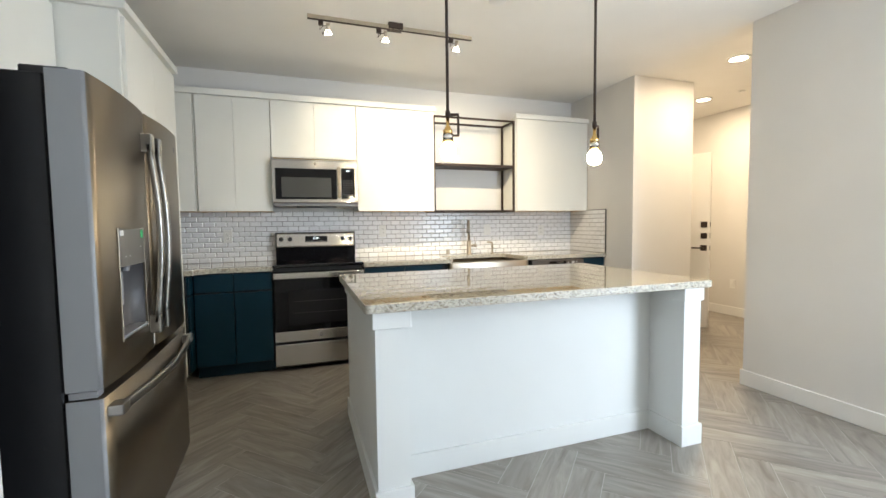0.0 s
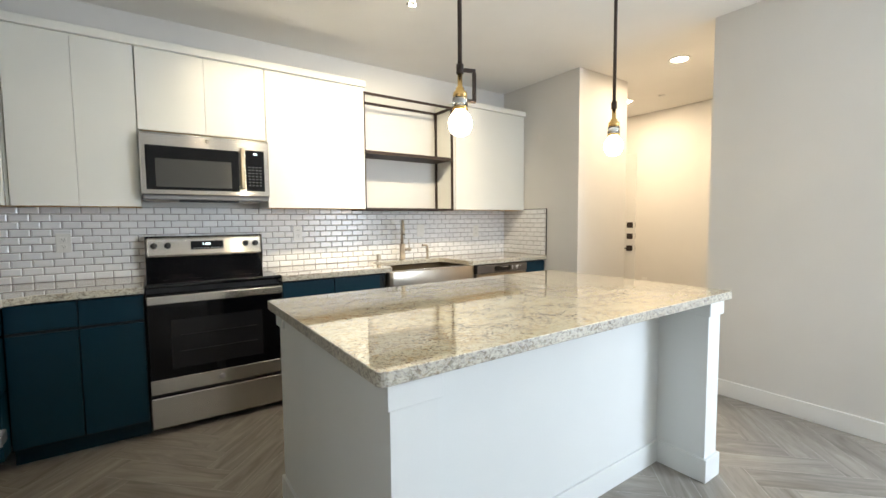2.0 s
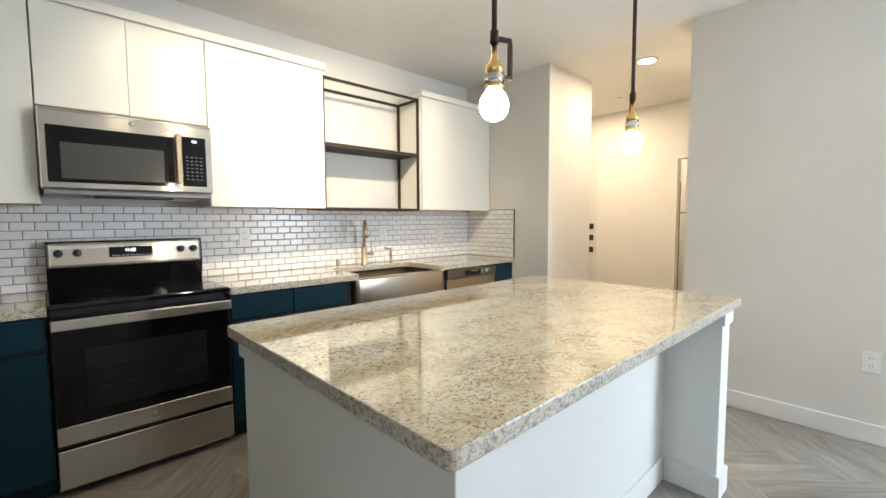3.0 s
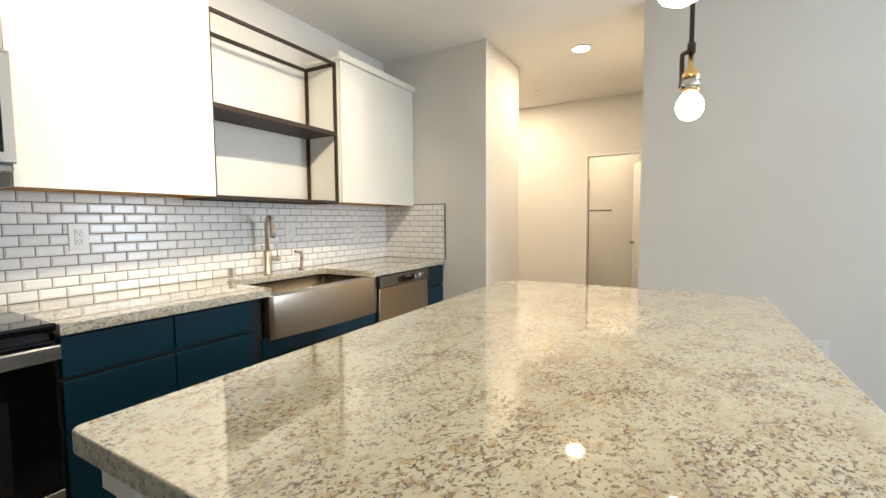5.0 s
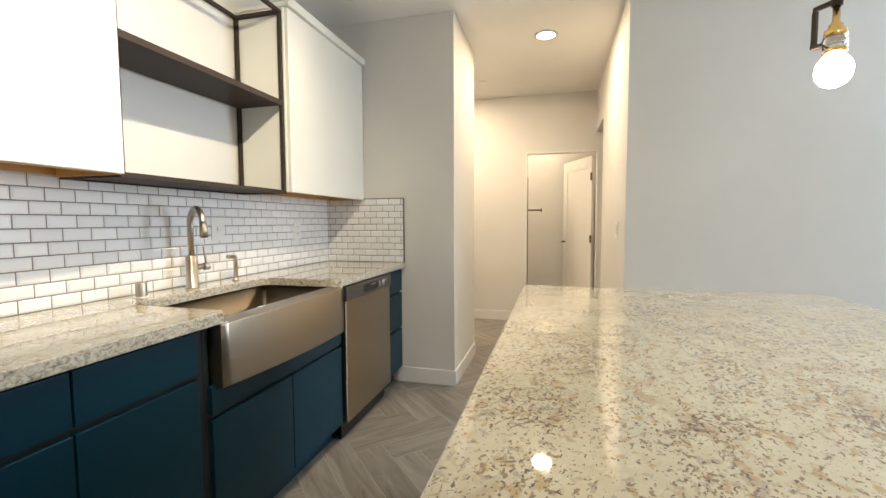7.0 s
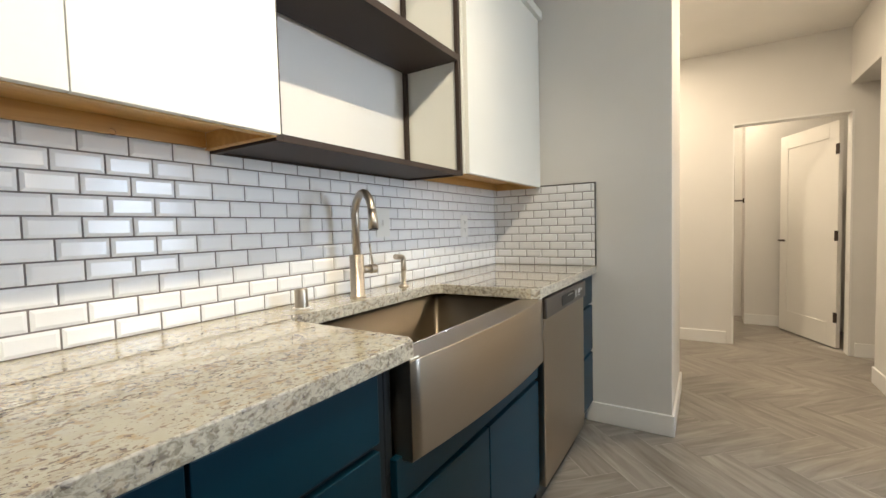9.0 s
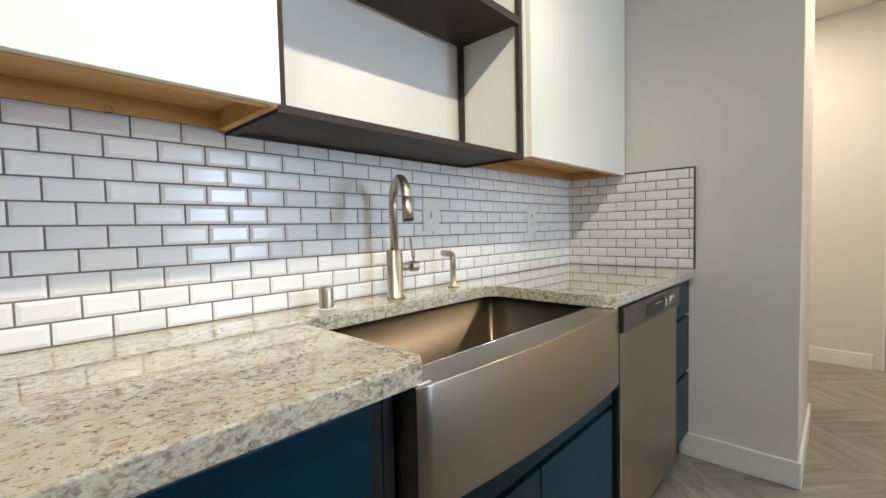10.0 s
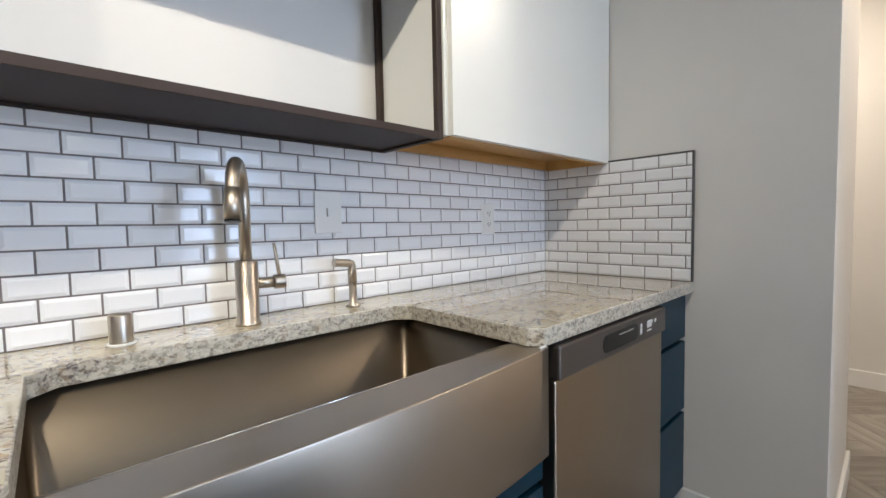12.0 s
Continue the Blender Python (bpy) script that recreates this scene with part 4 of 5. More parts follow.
def fridge():
    f = thing("fridge", (-1.1, 2.0, 0), "stainless french-door fridge with dark sides and a water dispenser", "fridge")
    ym = 2.045
    part("cabinet", bx(XW + 0.02, -0.803, FY0 + 0.008, FY1 - 0.008, 0.03, FZ - 0.012, 0.004), FRSIDE, f, "dark grey fridge body")
    hy0, hy1 = FY0 + 0.150, FY0 + 0.392
    dl = part("door", bowed_door(FY0, ym - 0.003, 0.752, FZ, (hy0, hy1, 0.875, 1.118)), FRSTEEL, f, "brushed steel door with the dispenser")
    dr = part("door", bowed_door(ym + 0.003, FY1, 0.752, FZ), FRSTEEL, f, "brushed steel plain door")
    dz = part("freezer_drawer", bowed_door(FY0, FY1, 0.09, 0.722), FRSTEEL, f, "brushed steel freezer drawer")
    for ob in (dl, dz):
        ob.data.materials.append(DOOREDGE)
        for poly in ob.data.polygons:
            if abs(poly.normal.y) > 0.85:
                poly.material_index = len(ob.data.materials) - 1
    X = FX + 0.010
    nic = bmesh.new()
    yc = (hy0 + hy1) / 2
    cols = []
    for k in range(9):
        a = math.pi * k / 8
        cols.append([nic.verts.new((X - 0.002 - 0.058 * math.sin(a) ** 0.7, yc - (hy1 - hy0) / 2 * math.cos(a), z)) for z in (0.877, 1.117)])
    for a, b in zip(cols, cols[1:]):
        q = nic.faces.new((a[0], b[0], b[1], a[1]))
        q.smooth = True
    nic.faces.new([c[0] for c in cols])
    nic.faces.new([c[1] for c in cols])
    bmesh.ops.recalc_face_normals(nic, faces=nic.faces)
    part("dispenser_niche", nic, mat("dispenser_niche", (0.065, 0.063, 0.068), 0.5, 0.1), dl, "curved recessed dispenser niche")
    part("dispenser_panel", bx(X - 0.004, X + 0.0045, hy0, hy1, 1.118, 1.250, 0.002), mat("dispenser_panel", (0.17, 0.155, 0.135), 0.35, 0.5), dl, "grey touch panel")
    part("drip_tray", bx(X - 0.05, X + 0.006, hy0 + 0.003, hy1 - 0.003, 0.870, 0.882, 0.002), GREYP, dl, "grey drip tray")
    part("nozzle", lathe([(0.012, 0), (0.016, 0.02), (0.0, 0.022)], (X - 0.022, yc, 1.096), 14), GREYP, dl)
    part("paddle", bx(X - 0.044, X - 0.036, yc - 0.018, yc + 0.018, 0.97, 1.09, 0.002), GREYP, dl)
    part("frame_side", bx(X - 0.004, X + 0.005, hy0 - 0.005, hy0 - 0.0005, 0.862, 1.253, 0.001), FRSTEEL, dl)
    part("frame_side", bx(X - 0.004, X + 0.005, hy1 + 0.0005, hy1 + 0.005, 0.862, 1.253, 0.001), FRSTEEL, dl)
    part("sticker", bx(X + 0.0045, X + 0.0055, hy1 - 0.035, hy1 - 0.010, 1.215, 1.245, 0), GREEN, dl, "small green sticker")
    part("paper_label", bx(X + 0.0045, X + 0.0055, hy0 + 0.01, hy0 + 0.04, 1.226, 1.244, 0), MARK, dl)
    for a, b in ((0.05, 0), (0.09, 0), (0.2, 0.03)):
        part("panel_mark", bx(X + 0.0045, X + 0.0055, hy0 + a, hy0 + a + 0.006, 1.150 + b, 1.154 + b, 0), MARK, dl)

    def bar(y):
        z0, z1 = 0.865, 1.585
        pts = [(FX + 0.030 + 0.026 * math.sin(math.pi * k / 14), y, z0 + (z1 - z0) * k / 14) for k in range(15)]
        return merge(strap(pts, 0.018, 0.010, (0, 1, 0)), bx(FX - 0.002, FX + 0.046, y - 0.018, y + 0.018, z0 - 0.045, z0 + 0.03, 0.006, 2), bx(FX - 0.002, FX + 0.046, y - 0.018, y + 0.018, z1 - 0.03, z1 + 0.045, 0.006, 2))

    part("handle", bar(ym - 0.050), FRBAR, dl, "curved steel bar handle")
    part("handle", bar(ym + 0.050), FRBAR, dr, "curved steel bar handle")
    a, b = FY0 + 0.05, FY1 - 0.05
    pts = [(FX + 0.030 + 0.040 * math.sin(math.pi * k / 16), a + (b - a) * k / 16, 0.672) for k in range(17)]
    part("handle", merge(strap(pts, 0.016, 0.008, (0, 0, 1)), bx(FX - 0.010, FX + 0.046, a - 0.03, a + 0.03, 0.654, 0.690, 0.006, 2), bx(FX - 0.010, FX + 0.046, b - 0.03, b + 0.03, 0.654, 0.690, 0.006, 2)), FRBAR, dz, "long curved freezer handle")
    for y in (FY0 + 0.06, FY1 - 0.06):
        part("hinge_cover", bx(-0.87, -0.750, y - 0.03, y + 0.03, FZ - 0.011, FZ + 0.014, 0.004), BLACKP, f)
        part("foot", bx(-0.93, -0.88, y - 0.025, y + 0.025, 0.0, 0.03), BLACKP, f)
    part("tape_strip", bx(FX - 0.0005, FX + 0.001, ym - 0.007, ym + 0.001, 0.765, 0.82, 0), TRIM, f, "narrow white tape strip")
    part("lower_hinge", bx(-0.79, -0.715, FY0 + 0.005, FY0 + 0.05, 0.726, 0.748, 0.002), GREYP, f)
    part("grille", bx(-0.80, -0.77, FY0 + 0.03, FY1 - 0.03, 0.02, 0.085, 0.002), BLACKP, f)
    part("badge", lathe([(0, 0.003), (0.014, 0.003), (0.015, 0)], (FX + 0.006, FY1 - 0.085, 1.64), 20, "x"), GREYP, dr)


fridge()


# ---- open metal shelf ----
def open_shelf():
    x0, x1, y0, y1, z0, z1 = 1.2185, 2.147, YU + 0.026, YN - 0.004, 1.376, 2.36
    w = 0.019
    s = thing("open_shelf", ((x0 + x1) / 2, 4.23, z0), "black metal box-frame open shelf between the wall cabinets", "shelf")
    for x in (x0, x1 - w):
        for y in (y0, y1 - w):
            part("post", bx(x, x + w, y, y + w, z0, z1, 0.001), BLACKM, s)
    for z in (z0, z1 - w):
        for y in (y0, y1 - w):
            part("rail", bx(x0 + w, x1 - w, y, y + w, z, z + w, 0.001), BLACKM, s)
        for x in (x0, x1 - w):
            part("rail", bx(x, x + w, y0 + w, y1 - w, z, z + w, 0.001), BLACKM, s)
    part("board", bx(x0 + w, x1 - w, y0 + 0.0005, y1 - w, 1.852, 1.880, 0.001), BLACKM, s, "dark middle shelf board")
    part("board", bx(x0 + w, x1 - w, y0 + w, y1 - w, z0 + 0.007, z0 + w - 0.001, 0.0), BLACKM, s, "dark bottom shelf board")


open_shelf()


# ---- island ----
IX0, IX1, IYF, IYB = 0.168, 2.008, 1.706, 2.786


def island():
    s = thing("kitchen_island", (1.08, 2.3, 0), "white panelled kitchen island with corner posts and dark drawers", "kitchen island")
    part("side_panel", bx(IX0 + 0.012, IX0 + 0.0355, 1.955, IYB, 0, 0.887, 0), ISLAND, s)
    part("back_panel", bx(IX0 + 0.035, 1.875, 1.955, 1.975, 0, 0.887, 0.001), ISLAND, s, "plain white seating-side panel")
    part("post", bx(IX0 + 0.012, IX0 + 0.155, IYF + 0.012, 1.955, 0, 0.887, 0), ISLAND, s)
    part("post_cap", merge(bx(IX0, IX0 + 0.165, IYF, 1.954, 0.815, 0.8865, 0.002)), ISLAND, s, "square block at the top of the post")
    part("post_base", merge(bx(IX0 - 0.002, IX0 + 0.169, IYF - 0.002, 1.953, 0, 0.115, 0.002), bx(IX0 - 0.002, IX0 + 0.011, 1.953, IYB, 0, 0.115, 0.002), bx(IX0 + 0.169, 1.87, 1.942, 1.9545, 0, 0.115, 0.002)), ISLAND, s, "white baseboard round the island")
    part("side_panel", bx(1.875, 1.995, IYF + 0.012, IYB, 0, 0.887, 0.001), ISLAND, s)
    part("post_cap", bx(1.863, 2.006, IYF, IYF + 0.15, 0.815, 0.8865, 0.002), ISLAND, s, "square block at the top of the post")
    part("post_base", bx(1.861, 2.008, IYF - 0.002, 1.941, 0, 0.115, 0.002), ISLAND, s, "white baseboard round the leg")
    part("post_cap", bx(IX0, IX0 + 0.0115, IYB - 0.09, IYB + 0.018, 0.815, 0.8865, 0.002), ISLAND, s, "small block at the top of the side panel")
    part("post_cap", bx(1.9955, 2.006, IYB - 0.09, IYB + 0.018, 0.815, 0.8865, 0.002), ISLAND, s, "small block at the top of the side panel")
    part("carcass", bx(IX0 + 0.036, 1.874, 1.976, IYB - 0.02, TOE, 0.885, 0), DARK_GAP, s)
    part("toe_kick", bx(IX0 + 0.036, 1.874, IYB - 0.09, IYB - 0.075, 0, TOE), CHARCOAL, s)
    xs = np.linspace(IX0 + 0.04, 1.872, 5)
    for a, b in zip(xs, xs[1:]):
        part("drawer", bx(a + 0.004, b - 0.004, IYB - 0.019, IYB, 0.695, 0.866, 0.002, 2), CHARCOAL, s, "dark slab drawer")
        part("door", bx(a + 0.004, b - 0.004, IYB - 0.019, IYB, TOE + 0.01, 0.680, 0.002, 2), CHARCOAL, s, "dark slab door")


island()


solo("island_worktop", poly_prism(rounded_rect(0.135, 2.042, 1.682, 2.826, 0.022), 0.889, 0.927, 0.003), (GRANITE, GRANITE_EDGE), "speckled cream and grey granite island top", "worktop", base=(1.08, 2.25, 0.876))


# ---- pendants ----
def pendant(x, y, turn):
    p = thing("pendant_light", (x, y, H), "black rod pendant with brass socket and lit frosted globe", "pendant light", "pendants over the island")
    part("ceiling_cup", lathe([(0, 0), (0.06, 0), (0.06, -0.018), (0.055, -0.022), (0, -0.022)], (x, y, H)), BLACKM, p)
    part("rod", tube([(x, y, H - 0.02), (x, y, 1.80)], 0.0075, 12), BLACKM, p)
    part("knuckle", lathe([(0, 0.0), (0.0125, 0.0), (0.0125, 0.032), (0, 0.032)], (x, y, 1.782), 20), BLACKM, p)
    br = merge(bx(0.0126, 0.056, -0.005, 0.005, 1.790, 1.802, 0.001), bx(0.046, 0.058, -0.0055, 0.0055, 1.698, 1.7895, 0.001), bx(0.024, 0.0575, -0.008, 0.008, 1.688, 1.6975, 0.001))
    br.transform(Matrix.Translation((x, y, 0)) @ Matrix.Rotation(radians(turn), 4, "Z"))
    part("bracket", br, BLACKM, p, "black square side bracket")
    part("socket", lathe([(0.0, 0.122), (0.0085, 0.122), (0.0085, 0.080), (0.015, 0.074), (0.015, 0.066), (0.024, 0.060), (0.025, 0.044), (0.020, 0.042), (0.020, 0.012), (0.026, 0.010), (0.027, 0.0), (0.0, 0.0)], (x, y, 1.660)), BRASS, p, "stepped brass socket")
    part("glass_collar", lathe([(0.0235, 0.0), (0.0265, 0.0), (0.0265, 0.030), (0.0235, 0.030), (0.0235, 0.0)], (x, y, 1.671), 24), GLASS, p, "clear glass collar")
    part("label", lathe([(0.0208, 0.0), (0.0212, 0.0), (0.0212, 0.020), (0.0208, 0.020), (0.0208, 0.0)], (x, y, 1.676), 24), PLATE, p, "white paper label")
    part("globe", lathe([(0.0001, -0.043), (0.014, -0.041), (0.028, -0.033), (0.037, -0.019), (0.0405, -0.003), (0.039, 0.012), (0.033, 0.026), (0.025, 0.036), (0.020, 0.044), (0.0001, 0.0445)], (x, y, 1.614), 24), GLOBE, p, "glowing white globe bulb")
    return p


pendant(0.612, 1.994, -18)
pendant(1.479, 1.977, 30)


# ---- track light ----
def track():
    y = 3.055
    t = thing("track_light", (0.59, y, H), "nickel track light with three adjustable heads on the ceiling", "track light")
    part("canopy", bx(0.545, 0.650, y - 0.025, y + 0.045, H - 0.045, H - 0.001, 0.003), BLACKM, t)
    part("bar", bx(-0.01, 1.19, y - 0.014, y + 0.014, H - 0.048, H - 0.020, 0.002), NICKEL, t, "nickel track bar")
    part("slot", bx(-0.008, 1.188, y - 0.015, y + 0.006, H - 0.0505, H - 0.0482, 0), BLACKM, t)
    for hx in TRACK_HEADS:
        h = part("head", bx(hx - 0.060, hx - 0.028, y - 0.018, y + 0.014, H - 0.082, H - 0.051, 0.003), BLACKM, t, "black clamp")
        part("arm", tube([(hx - 0.045, y, H - 0.08), (hx - 0.052, y - 0.005, H - 0.115), (hx - 0.03, y - 0.006, H - 0.088), (hx - 0.004, y, H - 0.078)], 0.0035, 8), BLACKM, h)
        part("socket", tube([(hx + 0.004, y - 0.004, H - 0.066), (hx + 0.004, y + 0.004, H - 0.106)], 0.0135, 16), NICKEL, h, "small nickel socket")
        part("shade", tube([(hx + 0.004, y + 0.004, H - 0.107), (hx + 0.005, y + 0.010, H - 0.118), (hx + 0.006, y + 0.017, H - 0.133)], 0.015, 16, 0.026, caps=False), GLASS, h, "clear glass reflector")
        part("bulb", tube([(hx + 0.006, y + 0.0165, H - 0.130), (hx + 0.0065, y + 0.018, H - 0.1335)], 0.0235, 18), HEADLIT, h, "lit lens")
        part("clip", bx(hx - 0.034, hx - 0.022, y + 0.005, y + 0.017, H - 0.136, H - 0.124, 0.001), BLACKM, h)


track()

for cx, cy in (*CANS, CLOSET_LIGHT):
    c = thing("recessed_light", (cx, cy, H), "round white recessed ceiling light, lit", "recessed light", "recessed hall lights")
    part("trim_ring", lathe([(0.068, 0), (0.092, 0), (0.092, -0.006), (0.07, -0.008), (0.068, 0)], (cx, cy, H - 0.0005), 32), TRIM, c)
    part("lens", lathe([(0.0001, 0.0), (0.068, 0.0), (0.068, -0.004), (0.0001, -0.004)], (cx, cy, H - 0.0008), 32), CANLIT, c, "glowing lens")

for cx, cy, r in ((4.64, 3.46, 0.035), (1.16, 2.54, 0.055)):
    sd = thing("sprinkler_cover", (cx, cy, H), "small round white ceiling cover plate", "sprinkler cover", "ceiling cover plates")
    part("disc", lathe([(0.0001, -0.012), (r * 0.9, -0.012), (r, -0.009), (r, 0)], (cx, cy, H - 0.0005), 24), TRIM, sd)


# ---- outlets and switches ----
def outlet_y(x, z, w=0.076, h=0.122, kind="outlet", y=4.4155, label="white duplex outlet on the tiled backsplash"):
    o = thing("outlet" if kind == "outlet" else "switch", (x, y, z), label, kind, "wall plates")
    part("plate", bx(x - w / 2, x + w / 2, y - 0.006, y, z - h / 2, z + h / 2, 0.002, 2), PLATE, o)
    if kind == "outlet":
        for dz in (-0.021, 0.021):
            part("socket", bx(x - 0.017, x + 0.017, y - 0.0085, y - 0.0055, z + dz - 0.015, z + dz + 0.015, 0.002), PLATE, o)
            part("slot", merge(bx(x - 0.008, x - 0.006, y - 0.0092, y - 0.0083, z + dz - 0.004, z + dz + 0.007, 0), bx(x + 0.006, x + 0.008, y - 0.0092, y - 0.0083, z + dz - 0.004, z + dz + 0.007, 0), bx(x - 0.002, x + 0.002, y - 0.0092, y - 0.0083, z + dz - 0.011, z + dz - 0.007, 0)), SLOT, o)
    else:
        part("rocker", bx(x - 0.006, x + 0.006, y - 0.013, y - 0.0055, z - 0.012, z + 0.012, 0.001), PLATE, o)
    return o


outlet_y(-0.742, 1.158)
outlet_y(0.733, 1.187)
outlet_y(1.940, 1.184, w=0.085, kind="switch", label="white switch plate on the tiled backsplash")
outlet_y(2.650, 1.164)
OWY, OWZ = 1.263, 0.474
ow = thing("outlet", (XE, OWY, OWZ), "white duplex outlet low on the painted wall", "outlet", "wall plates")
part("plate", bx(XE - 0.006, XE - 0.0003, OWY - 0.038, OWY + 0.038, OWZ - 0.061, OWZ + 0.061, 0.002, 2), PLATE, ow)
for dz in (-0.021, 0.021):
    part("socket", bx(XE - 0.0085, XE - 0.0055, OWY - 0.017, OWY + 0.017, OWZ + dz - 0.015, OWZ + dz + 0.015, 0.002), PLATE, ow)
    part("slot", merge(*[bx(XE - 0.0092, XE - 0.0083, OWY + d, OWY + d + 0.002, OWZ + dz - 0.004, OWZ + dz + 0.007, 0) for d in (-0.008, 0.006)]), SLOT, ow)
oh = thing("outlet", (XF, 3.99, 0.42), "white outlet low on the hall wall", "outlet", "wall plates")
part("plate", bx(XF - 0.006, XF - 0.0003, 3.952, 4.028, 0.36, 0.48, 0.002, 2), PLATE, oh)
for dz in (-0.021, 0.021):
    part("socket", bx(XF - 0.0085, XF - 0.0055, 3.973, 4.007, 0.42 + dz - 0.015, 0.42 + dz + 0.015, 0.002), PLATE, oh)
sw = thing("switch", (3.47, YH0, 1.15), "white rocker switch on the hall wall", "switch", "wall plates")
part("plate", bx(3.40, 3.53, YH0 + 0.0003, YH0 + 0.006, 1.09, 1.21, 0.002, 2), PLATE, sw)
for d in (-0.024, 0.024):
    part("rocker", bx(3.465 + d - 0.017, 3.465 + d + 0.017, YH0 + 0.0055, YH0 + 0.010, 1.115, 1.185, 0.002), PLATE, sw)


# ---- doors ----
def panel_door(name, w, h, panels, label, category="door"):
    """A door leaf in its own frame: hinge on the z axis, leaf along +x, thickness along y."""
    d = thing(name, (0, 0, 0), label, category)
    t = 0.035
    part("leaf", bx(0, w, 0.006, t - 0.006, 0.012, h, 0.001), DOORW, d)
    xs = sorted({0, w} | {p[0] for p in panels} | {p[1] for p in panels})
    for s0, s1 in ((0, 0.0065), (t - 0.0065, t)):
        zs = sorted({0.012, h} | {p[2] for p in panels} | {p[3] for p in panels})
        bars = [bx(0, panels[0][0], s0, s1, 0.012, h, 0.001), bx(w - panels[0][0], w, s0, s1, 0.012, h, 0.001)]
        rows = sorted({(p[2], p[3]) for p in panels})
        edges = [0.012] + [v for r in rows for v in r] + [h]
        for a, b in zip(edges[::2], edges[1::2]):
            bars.append(bx(panels[0][0], w - panels[0][0], s0, s1, a, b, 0.001))
        part("frame_rails", merge(*bars), DOORW, d)
    return d


closet = panel_door("door_2", 0.765, 1.995, [(0.11, 0.655, 0.22, 1.86)], "white one-panel closet door standing open", "door")
closet.parent = None
for zc in (0.28, 1.0, 1.75):
    part("hinge", bx(-0.012, 0.028, 0.0355, 0.041, zc - 0.045, zc + 0.045, 0.001), BLACKM, closet, "black hinge")
part("handle", merge(lathe([(0, 0.008), (0.026, 0.008), (0.026, 0)], (0.70, 0.0, 0.94), 18, "y"), tube([(0.70, -0.008, 0.94), (0.70, -0.05, 0.94), (0.60, -0.055, 0.94)], 0.008, 10)), BLACKM, closet, "black lever handle")
part("handle", merge(lathe([(0, 0.008), (0.026, 0.008), (0.026, 0)], (0.70, 0.0, 0.94), 18, "y"), tube([(0.70, 0.036, 0.94), (0.70, 0.085, 0.94), (0.60, 0.090, 0.94)], 0.009, 10)), BLACKM, closet, "black lever handle")
closet.matrix_world = pose(5.485, 2.250, 0, 0, 0, 24)

entry = panel_door("door_1", 0.91, 2.03, [(0.14, 0.77, 0.25, 0.80), (0.14, 0.77, 0.95, 1.86)], "white panelled entry door standing open with black locks", "door")
for zc, k in ((1.21, 0), (1.08, 1), (0.94, 2)):
    part("lock_plate", merge(bx(0.82, 0.885, -0.009, -0.0005, zc - 0.032, zc + 0.032, 0.002)), BLACKM, entry, "square black lock plate")
    part("latch_plate", bx(0.9095, 0.912, 0.005, 0.030, zc - 0.028, zc + 0.028, 0.0005), BLACKM, entry)
part("handle", tube([(0.85, -0.008, 0.94), (0.85, -0.05, 0.94), (0.74, -0.052, 0.94)], 0.009, 10), BLACKM, entry, "black lever handle")
entry.matrix_world = pose(3.92, 4.38, 0, 0, 0, -62)

structure("trim_closet_doorway", merge(bx(XF - 0.004, XF + 0.124, 3.03, 3.045, 0, 2.03, 0.001), bx(XF - 0.004, XF + 0.124, 2.226, 2.240, 0, 2.03, 0.001), bx(XF - 0.004, XF + 0.124, 2.2405, 3.0295, 2.018, 2.034, 0.001)), TRIM, "white painted doorway jamb", "door frame")
structure("trim_jamb_gasket", bx(XF + 0.104, XF + 0.120, 3.0235, 3.0295, 0.34, 1.75, 0.001), mat("brown_gasket", (0.10, 0.065, 0.045), 0.6), "narrow dark brown strip on the doorway jamb", "door frame")
cr = thing("closet_rod", (6.4, 2.9, 1.375), "dark closet rod on a bracket against the closet wall", "closet rod")
part("rod", tube([(6.40, 2.895, 1.378), (6.40, 3.899, 1.378)], 0.009, 10), BLACKM, cr)
part("bracket", bx(6.375, 6.425, 2.8855, 2.900, 1.350, 1.405, 0.002), BLACKM, cr)


# ---- backsplash tiles ----
TP, TR = 0.0982, 0.04765
Z0T = 0.9145


def tile_bm(w, h, bv=0.0075):
    bm = bmesh.new()
    bv = min(bv, w * 0.3)
    loops = []
    for ins, d in ((0, 0), (0, 0.003), (bv, 0.0064)):
        loops.append([bm.verts.new((x, -d, z)) for x, z in ((-w / 2 + ins, -h / 2 + ins), (w / 2 - ins, -h / 2 + ins), (w / 2 - ins, h / 2 - ins), (-w / 2 + ins, h / 2 - ins))])
    for a, b in zip(loops, loops[1:]):
        for k in range(4):
            bm.faces.new((a[k], a[(k + 1) % 4], b[(k + 1) % 4], b[k]))
    bm.faces.new(loops[-1])
    bmesh.ops.recalc_face_normals(bm, faces=bm.faces)
    return bm


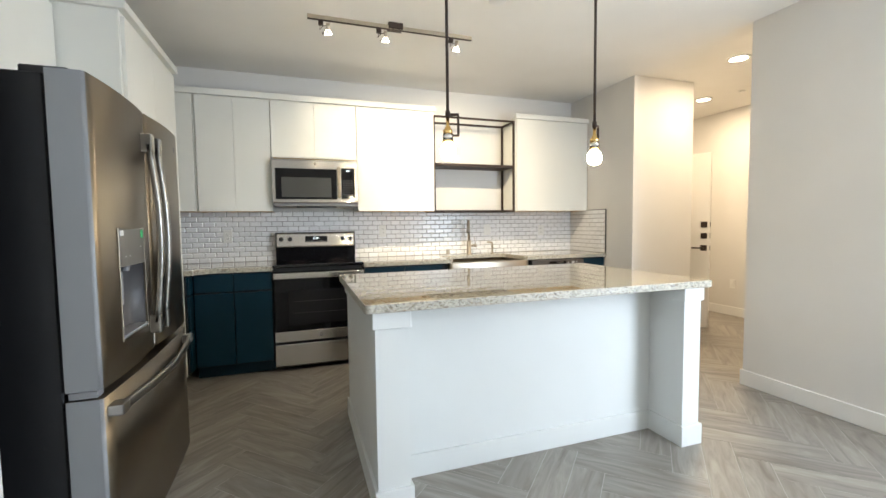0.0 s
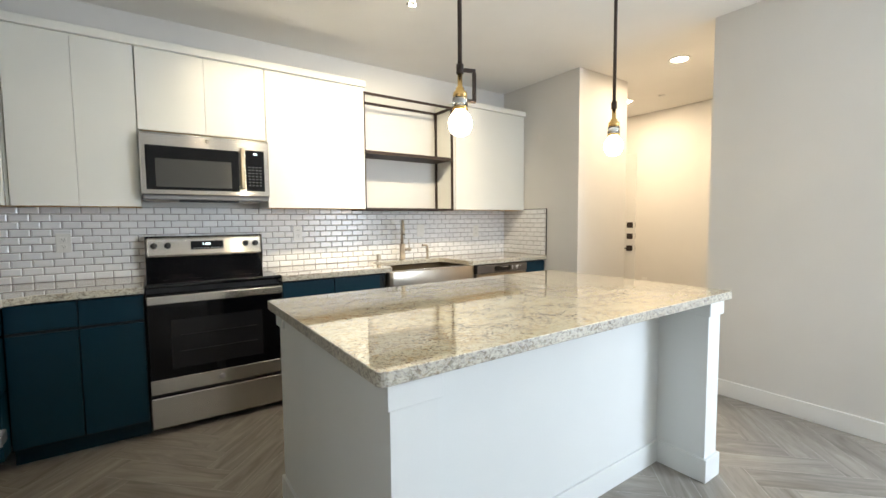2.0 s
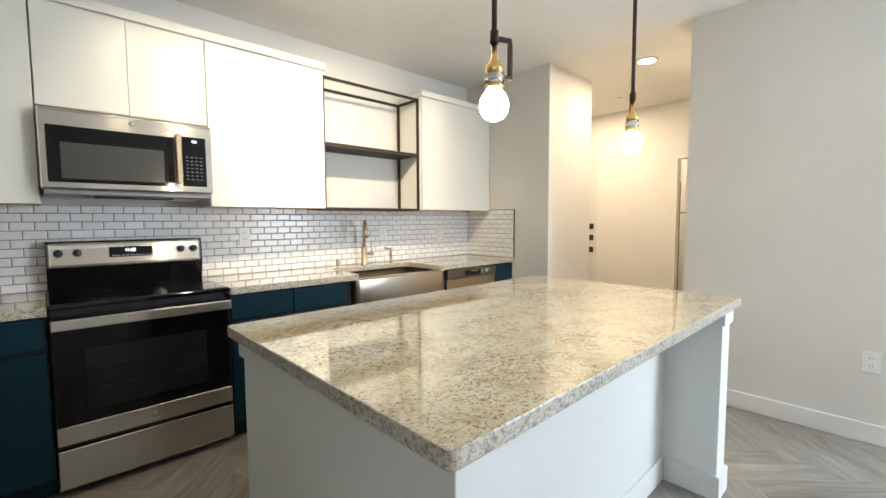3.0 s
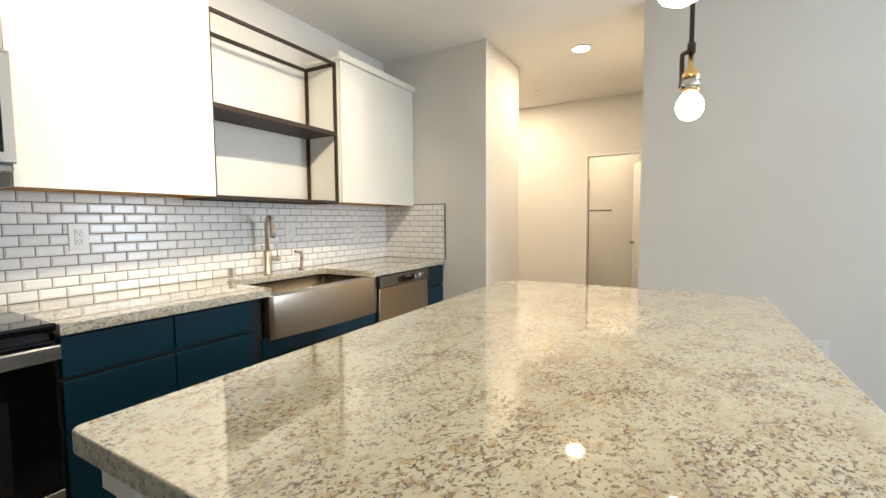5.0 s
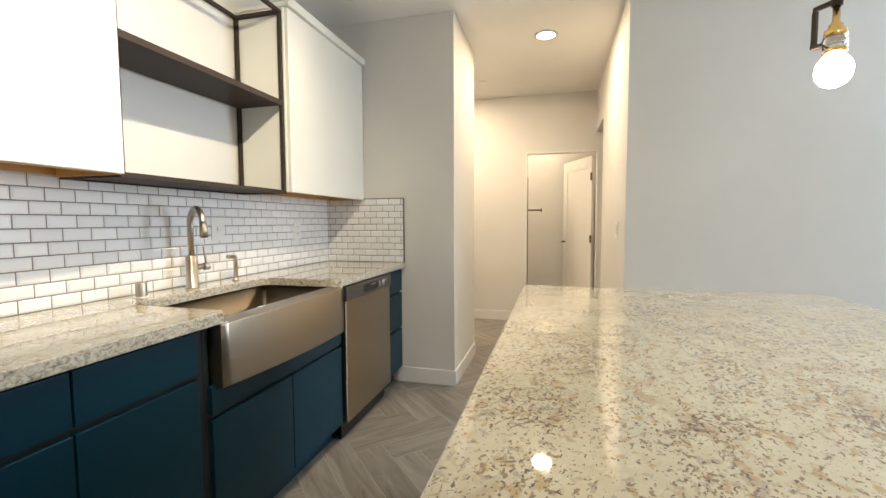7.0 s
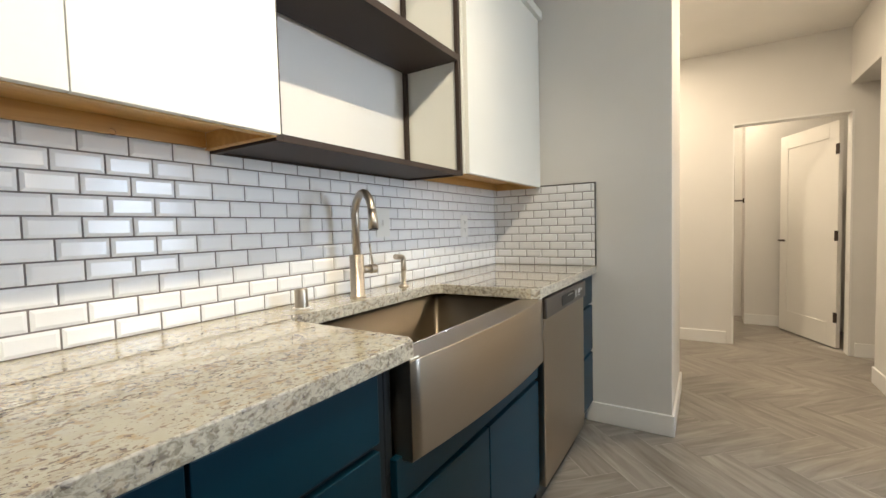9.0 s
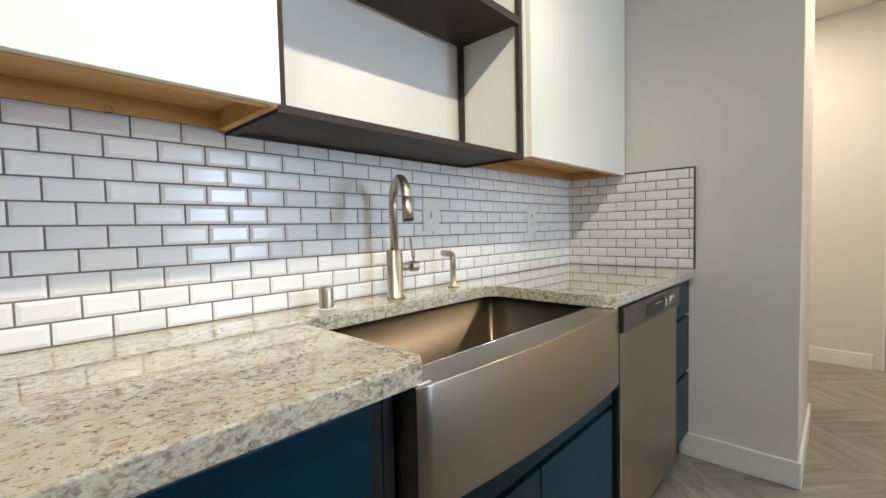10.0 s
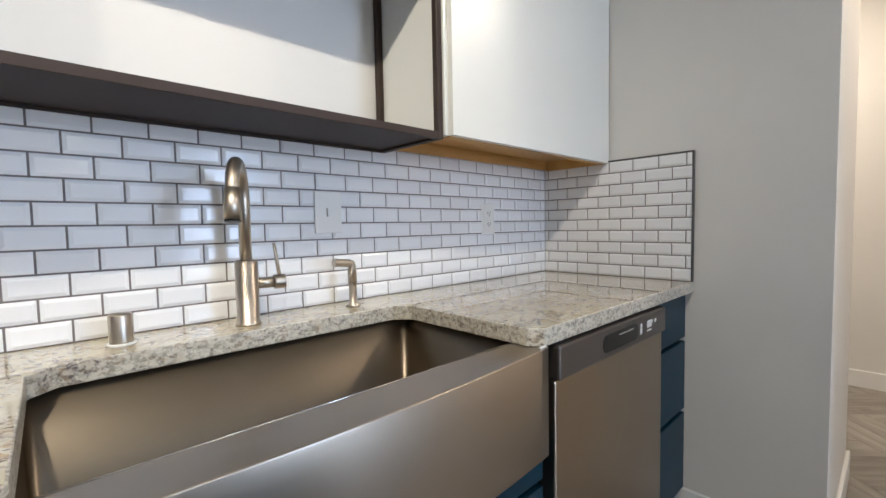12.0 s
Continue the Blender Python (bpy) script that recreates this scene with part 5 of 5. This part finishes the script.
def lay_tiles(parent, length, keep, place, first, stuff_before):
    """Rows of running bond along s = 0 .. length; place(s, z) gives the pose."""
    meshes, rest = {}, bmesh.new()
    g = 0.0040
    for row in range(10):
        s = first - (TP / 2 if row % 2 else 0) - TP
        z0 = Z0T + row * TR
        while s < length:
            a, b = max(s, 0.0), min(s + TP, length)
            s += TP
            if b - a < 0.012:
                continue
            w = round(b - a - g, 4)
            zc = z0 + TR / 2
            if not keep((a + b) / 2, zc):
                continue
            if w not in meshes:
                bm = tile_bm(w, TR - g)
                me = bpy.data.meshes.new("tile")
                bm.to_mesh(me)
                bm.free()
                me.materials.append(TILE)
                meshes[w] = me
            m = place((a + b) / 2, zc)
            if (a + b) / 2 < stuff_before:
                v0 = len(rest.verts)
                rest.from_mesh(meshes[w])
                rest.verts.ensure_lookup_table()
                for v in rest.verts[v0:]:
                    v.co = m @ v.co
            else:
                m = m @ Matrix.Rotation(random.uniform(-0.006, 0.006), 4, "Z") @ Matrix.Rotation(random.uniform(-0.006, 0.006), 4, "X")
                ob = new("tile", meshes[w])
                ob.parent = parent
                ob.matrix_local = Matrix.Translation(-BASE[parent]) @ m
    if len(rest.verts):
        me = bpy.data.meshes.new("tile_field")
        rest.transform(Matrix.Translation(-BASE[parent]))
        rest.to_mesh(me)
        me.materials.append(TILE)
        ob = new("tile_field", me)
        ob.parent = parent
        tagged(ob, kind="stuff")
    rest.free()


YT = YN - 0.012
bs = thing("backsplash", (0.8, YN, 0.914), "white bevelled subway tile backsplash with dark grout", "backsplash", kind="structure")
part("grout_bed", bx(XW + 0.01, XE - 0.001, YT, YN - 0.001, 0.9145, Z0T + 10 * TR, 0), GROUT, bs)
lay_tiles(bs, XE - 0.012 - XW, lambda s, z: not (XW + s > -0.29 and XW + s < 0.40 and z < 1.13), lambda s, z: Matrix.Translation((XW + s, YT + 0.0015, z)), (3.035 - XW) % TP, 0.30 - XW)
bs2 = thing("backsplash", (XE, 4.1, 0.914), "white bevelled subway tile return with a dark edge strip", "backsplash", kind="structure")
YTE = 3.790
part("grout_bed", bx(XE - 0.012, XE - 0.001, YTE, YT - 0.0005, 0.9145, Z0T + 10 * TR, 0), GROUT, bs2)
part("edge_strip", merge(bx(XE - 0.016, XE - 0.0005, YTE - 0.005, YTE - 0.0002, 0.9145, Z0T + 10 * TR + 0.005, 0.001), bx(XE - 0.016, XE - 0.0005, YTE, YT, Z0T + 10 * TR + 0.0003, Z0T + 10 * TR + 0.005, 0.001)), mat("edge_strip_metal", (0.10, 0.095, 0.09), 0.4, 0.7), bs2, "thin dark metal edge strip")
LT = YT - YTE
lay_tiles(bs2, LT, lambda s, z: True, lambda s, z: Matrix.Translation((XE - 0.0105, YT - s, z)) @ Matrix.Rotation(radians(-90), 4, "Z"), 0.070, -1)


# ---- floor planks ----
PW, PG = 0.1524, 0.0028
PX0, PY0 = 0.01, -0.07
ROT = Matrix.Rotation(radians(45), 4, "Z")


def plank_mesh():
    w, l = PW - PG, 4 * PW - PG
    bm = bmesh.new()
    uv = bm.loops.layers.uv.new("UVMap")
    loops = []
    for ins, z in ((0, -0.006), (0, -0.0006), (0.0008, 0.0)):
        loops.append([bm.verts.new((x, y, z)) for x, y in ((-l / 2 + ins, -w / 2 + ins), (l / 2 - ins, -w / 2 + ins), (l / 2 - ins, w / 2 - ins), (-l / 2 + ins, w / 2 - ins))])
    for a, b in zip(loops, loops[1:]):
        for k in range(4):
            bm.faces.new((a[k], a[(k + 1) % 4], b[(k + 1) % 4], b[k]))
    bm.faces.new(loops[-1])
    for f in bm.faces:
        for lp in f.loops:
            lp[uv].uv = (lp.vert.co.x, lp.vert.co.y)
    me = bpy.data.meshes.new("plank")
    bm.to_mesh(me)
    bm.free()
    me.materials.append(PLANK)
    return me


def lay_floor():
    me = plank_mesh()
    rest = bmesh.new()
    near = []
    cells = []
    for i in range(-90, 90):
        for k in range(-14, 14):
            cells.append((i + 8 * k + 2.0, i + 0.5, 0))
            cells.append((i + 0.5, i - 7 + 8 * k + 2.0, 90))
    for u, v, a in cells:
        c = ROT @ Vector((u * PW, v * PW, 0)) + Vector((PX0, PY0, 0))
        x, y = c.x, c.y
        inside = ((-1.0 if y < 1.4 else -1.5) < x < XE + 0.12 and -0.82 < y < YH0 + 0.2) or (3.0 < x < 4.38 and -0.82 < y < 0.50) or (-1.5 < x < 3.3 and y >= YH0 and y < 4.1) or (3.0 < x < 6.7 and (1.2 if x < 5.3 or x > 5.4 else 2.2) < y < (5.2 if x < 5.35 else 3.85))
        if not inside:
            continue
        m = Matrix.Translation(c) @ ROT @ Matrix.Rotation(radians(a), 4, "Z")
        seen = (y > 1.2 and x < 3.9) and not (0.35 < x < 1.7 and 2.15 < y < 2.6)
        if seen and len(near) < 300:
            near.append(m)
        else:
            v0 = len(rest.verts)
            rest.from_mesh(me)
            rest.verts.ensure_lookup_table()
            for w in rest.verts[v0:]:
                w.co = m @ w.co
    for m in near:
        ob = new("plank", me)
        ob.parent = floor_ob
        ob.matrix_local = m
    mesh = bpy.data.meshes.new("plank_field")
    rest.to_mesh(mesh)
    rest.free()
    mesh.materials.append(PLANK)
    ob = new("plank_field", mesh)
    ob.parent = floor_ob
    tagged(ob, kind="stuff")


lay_floor()
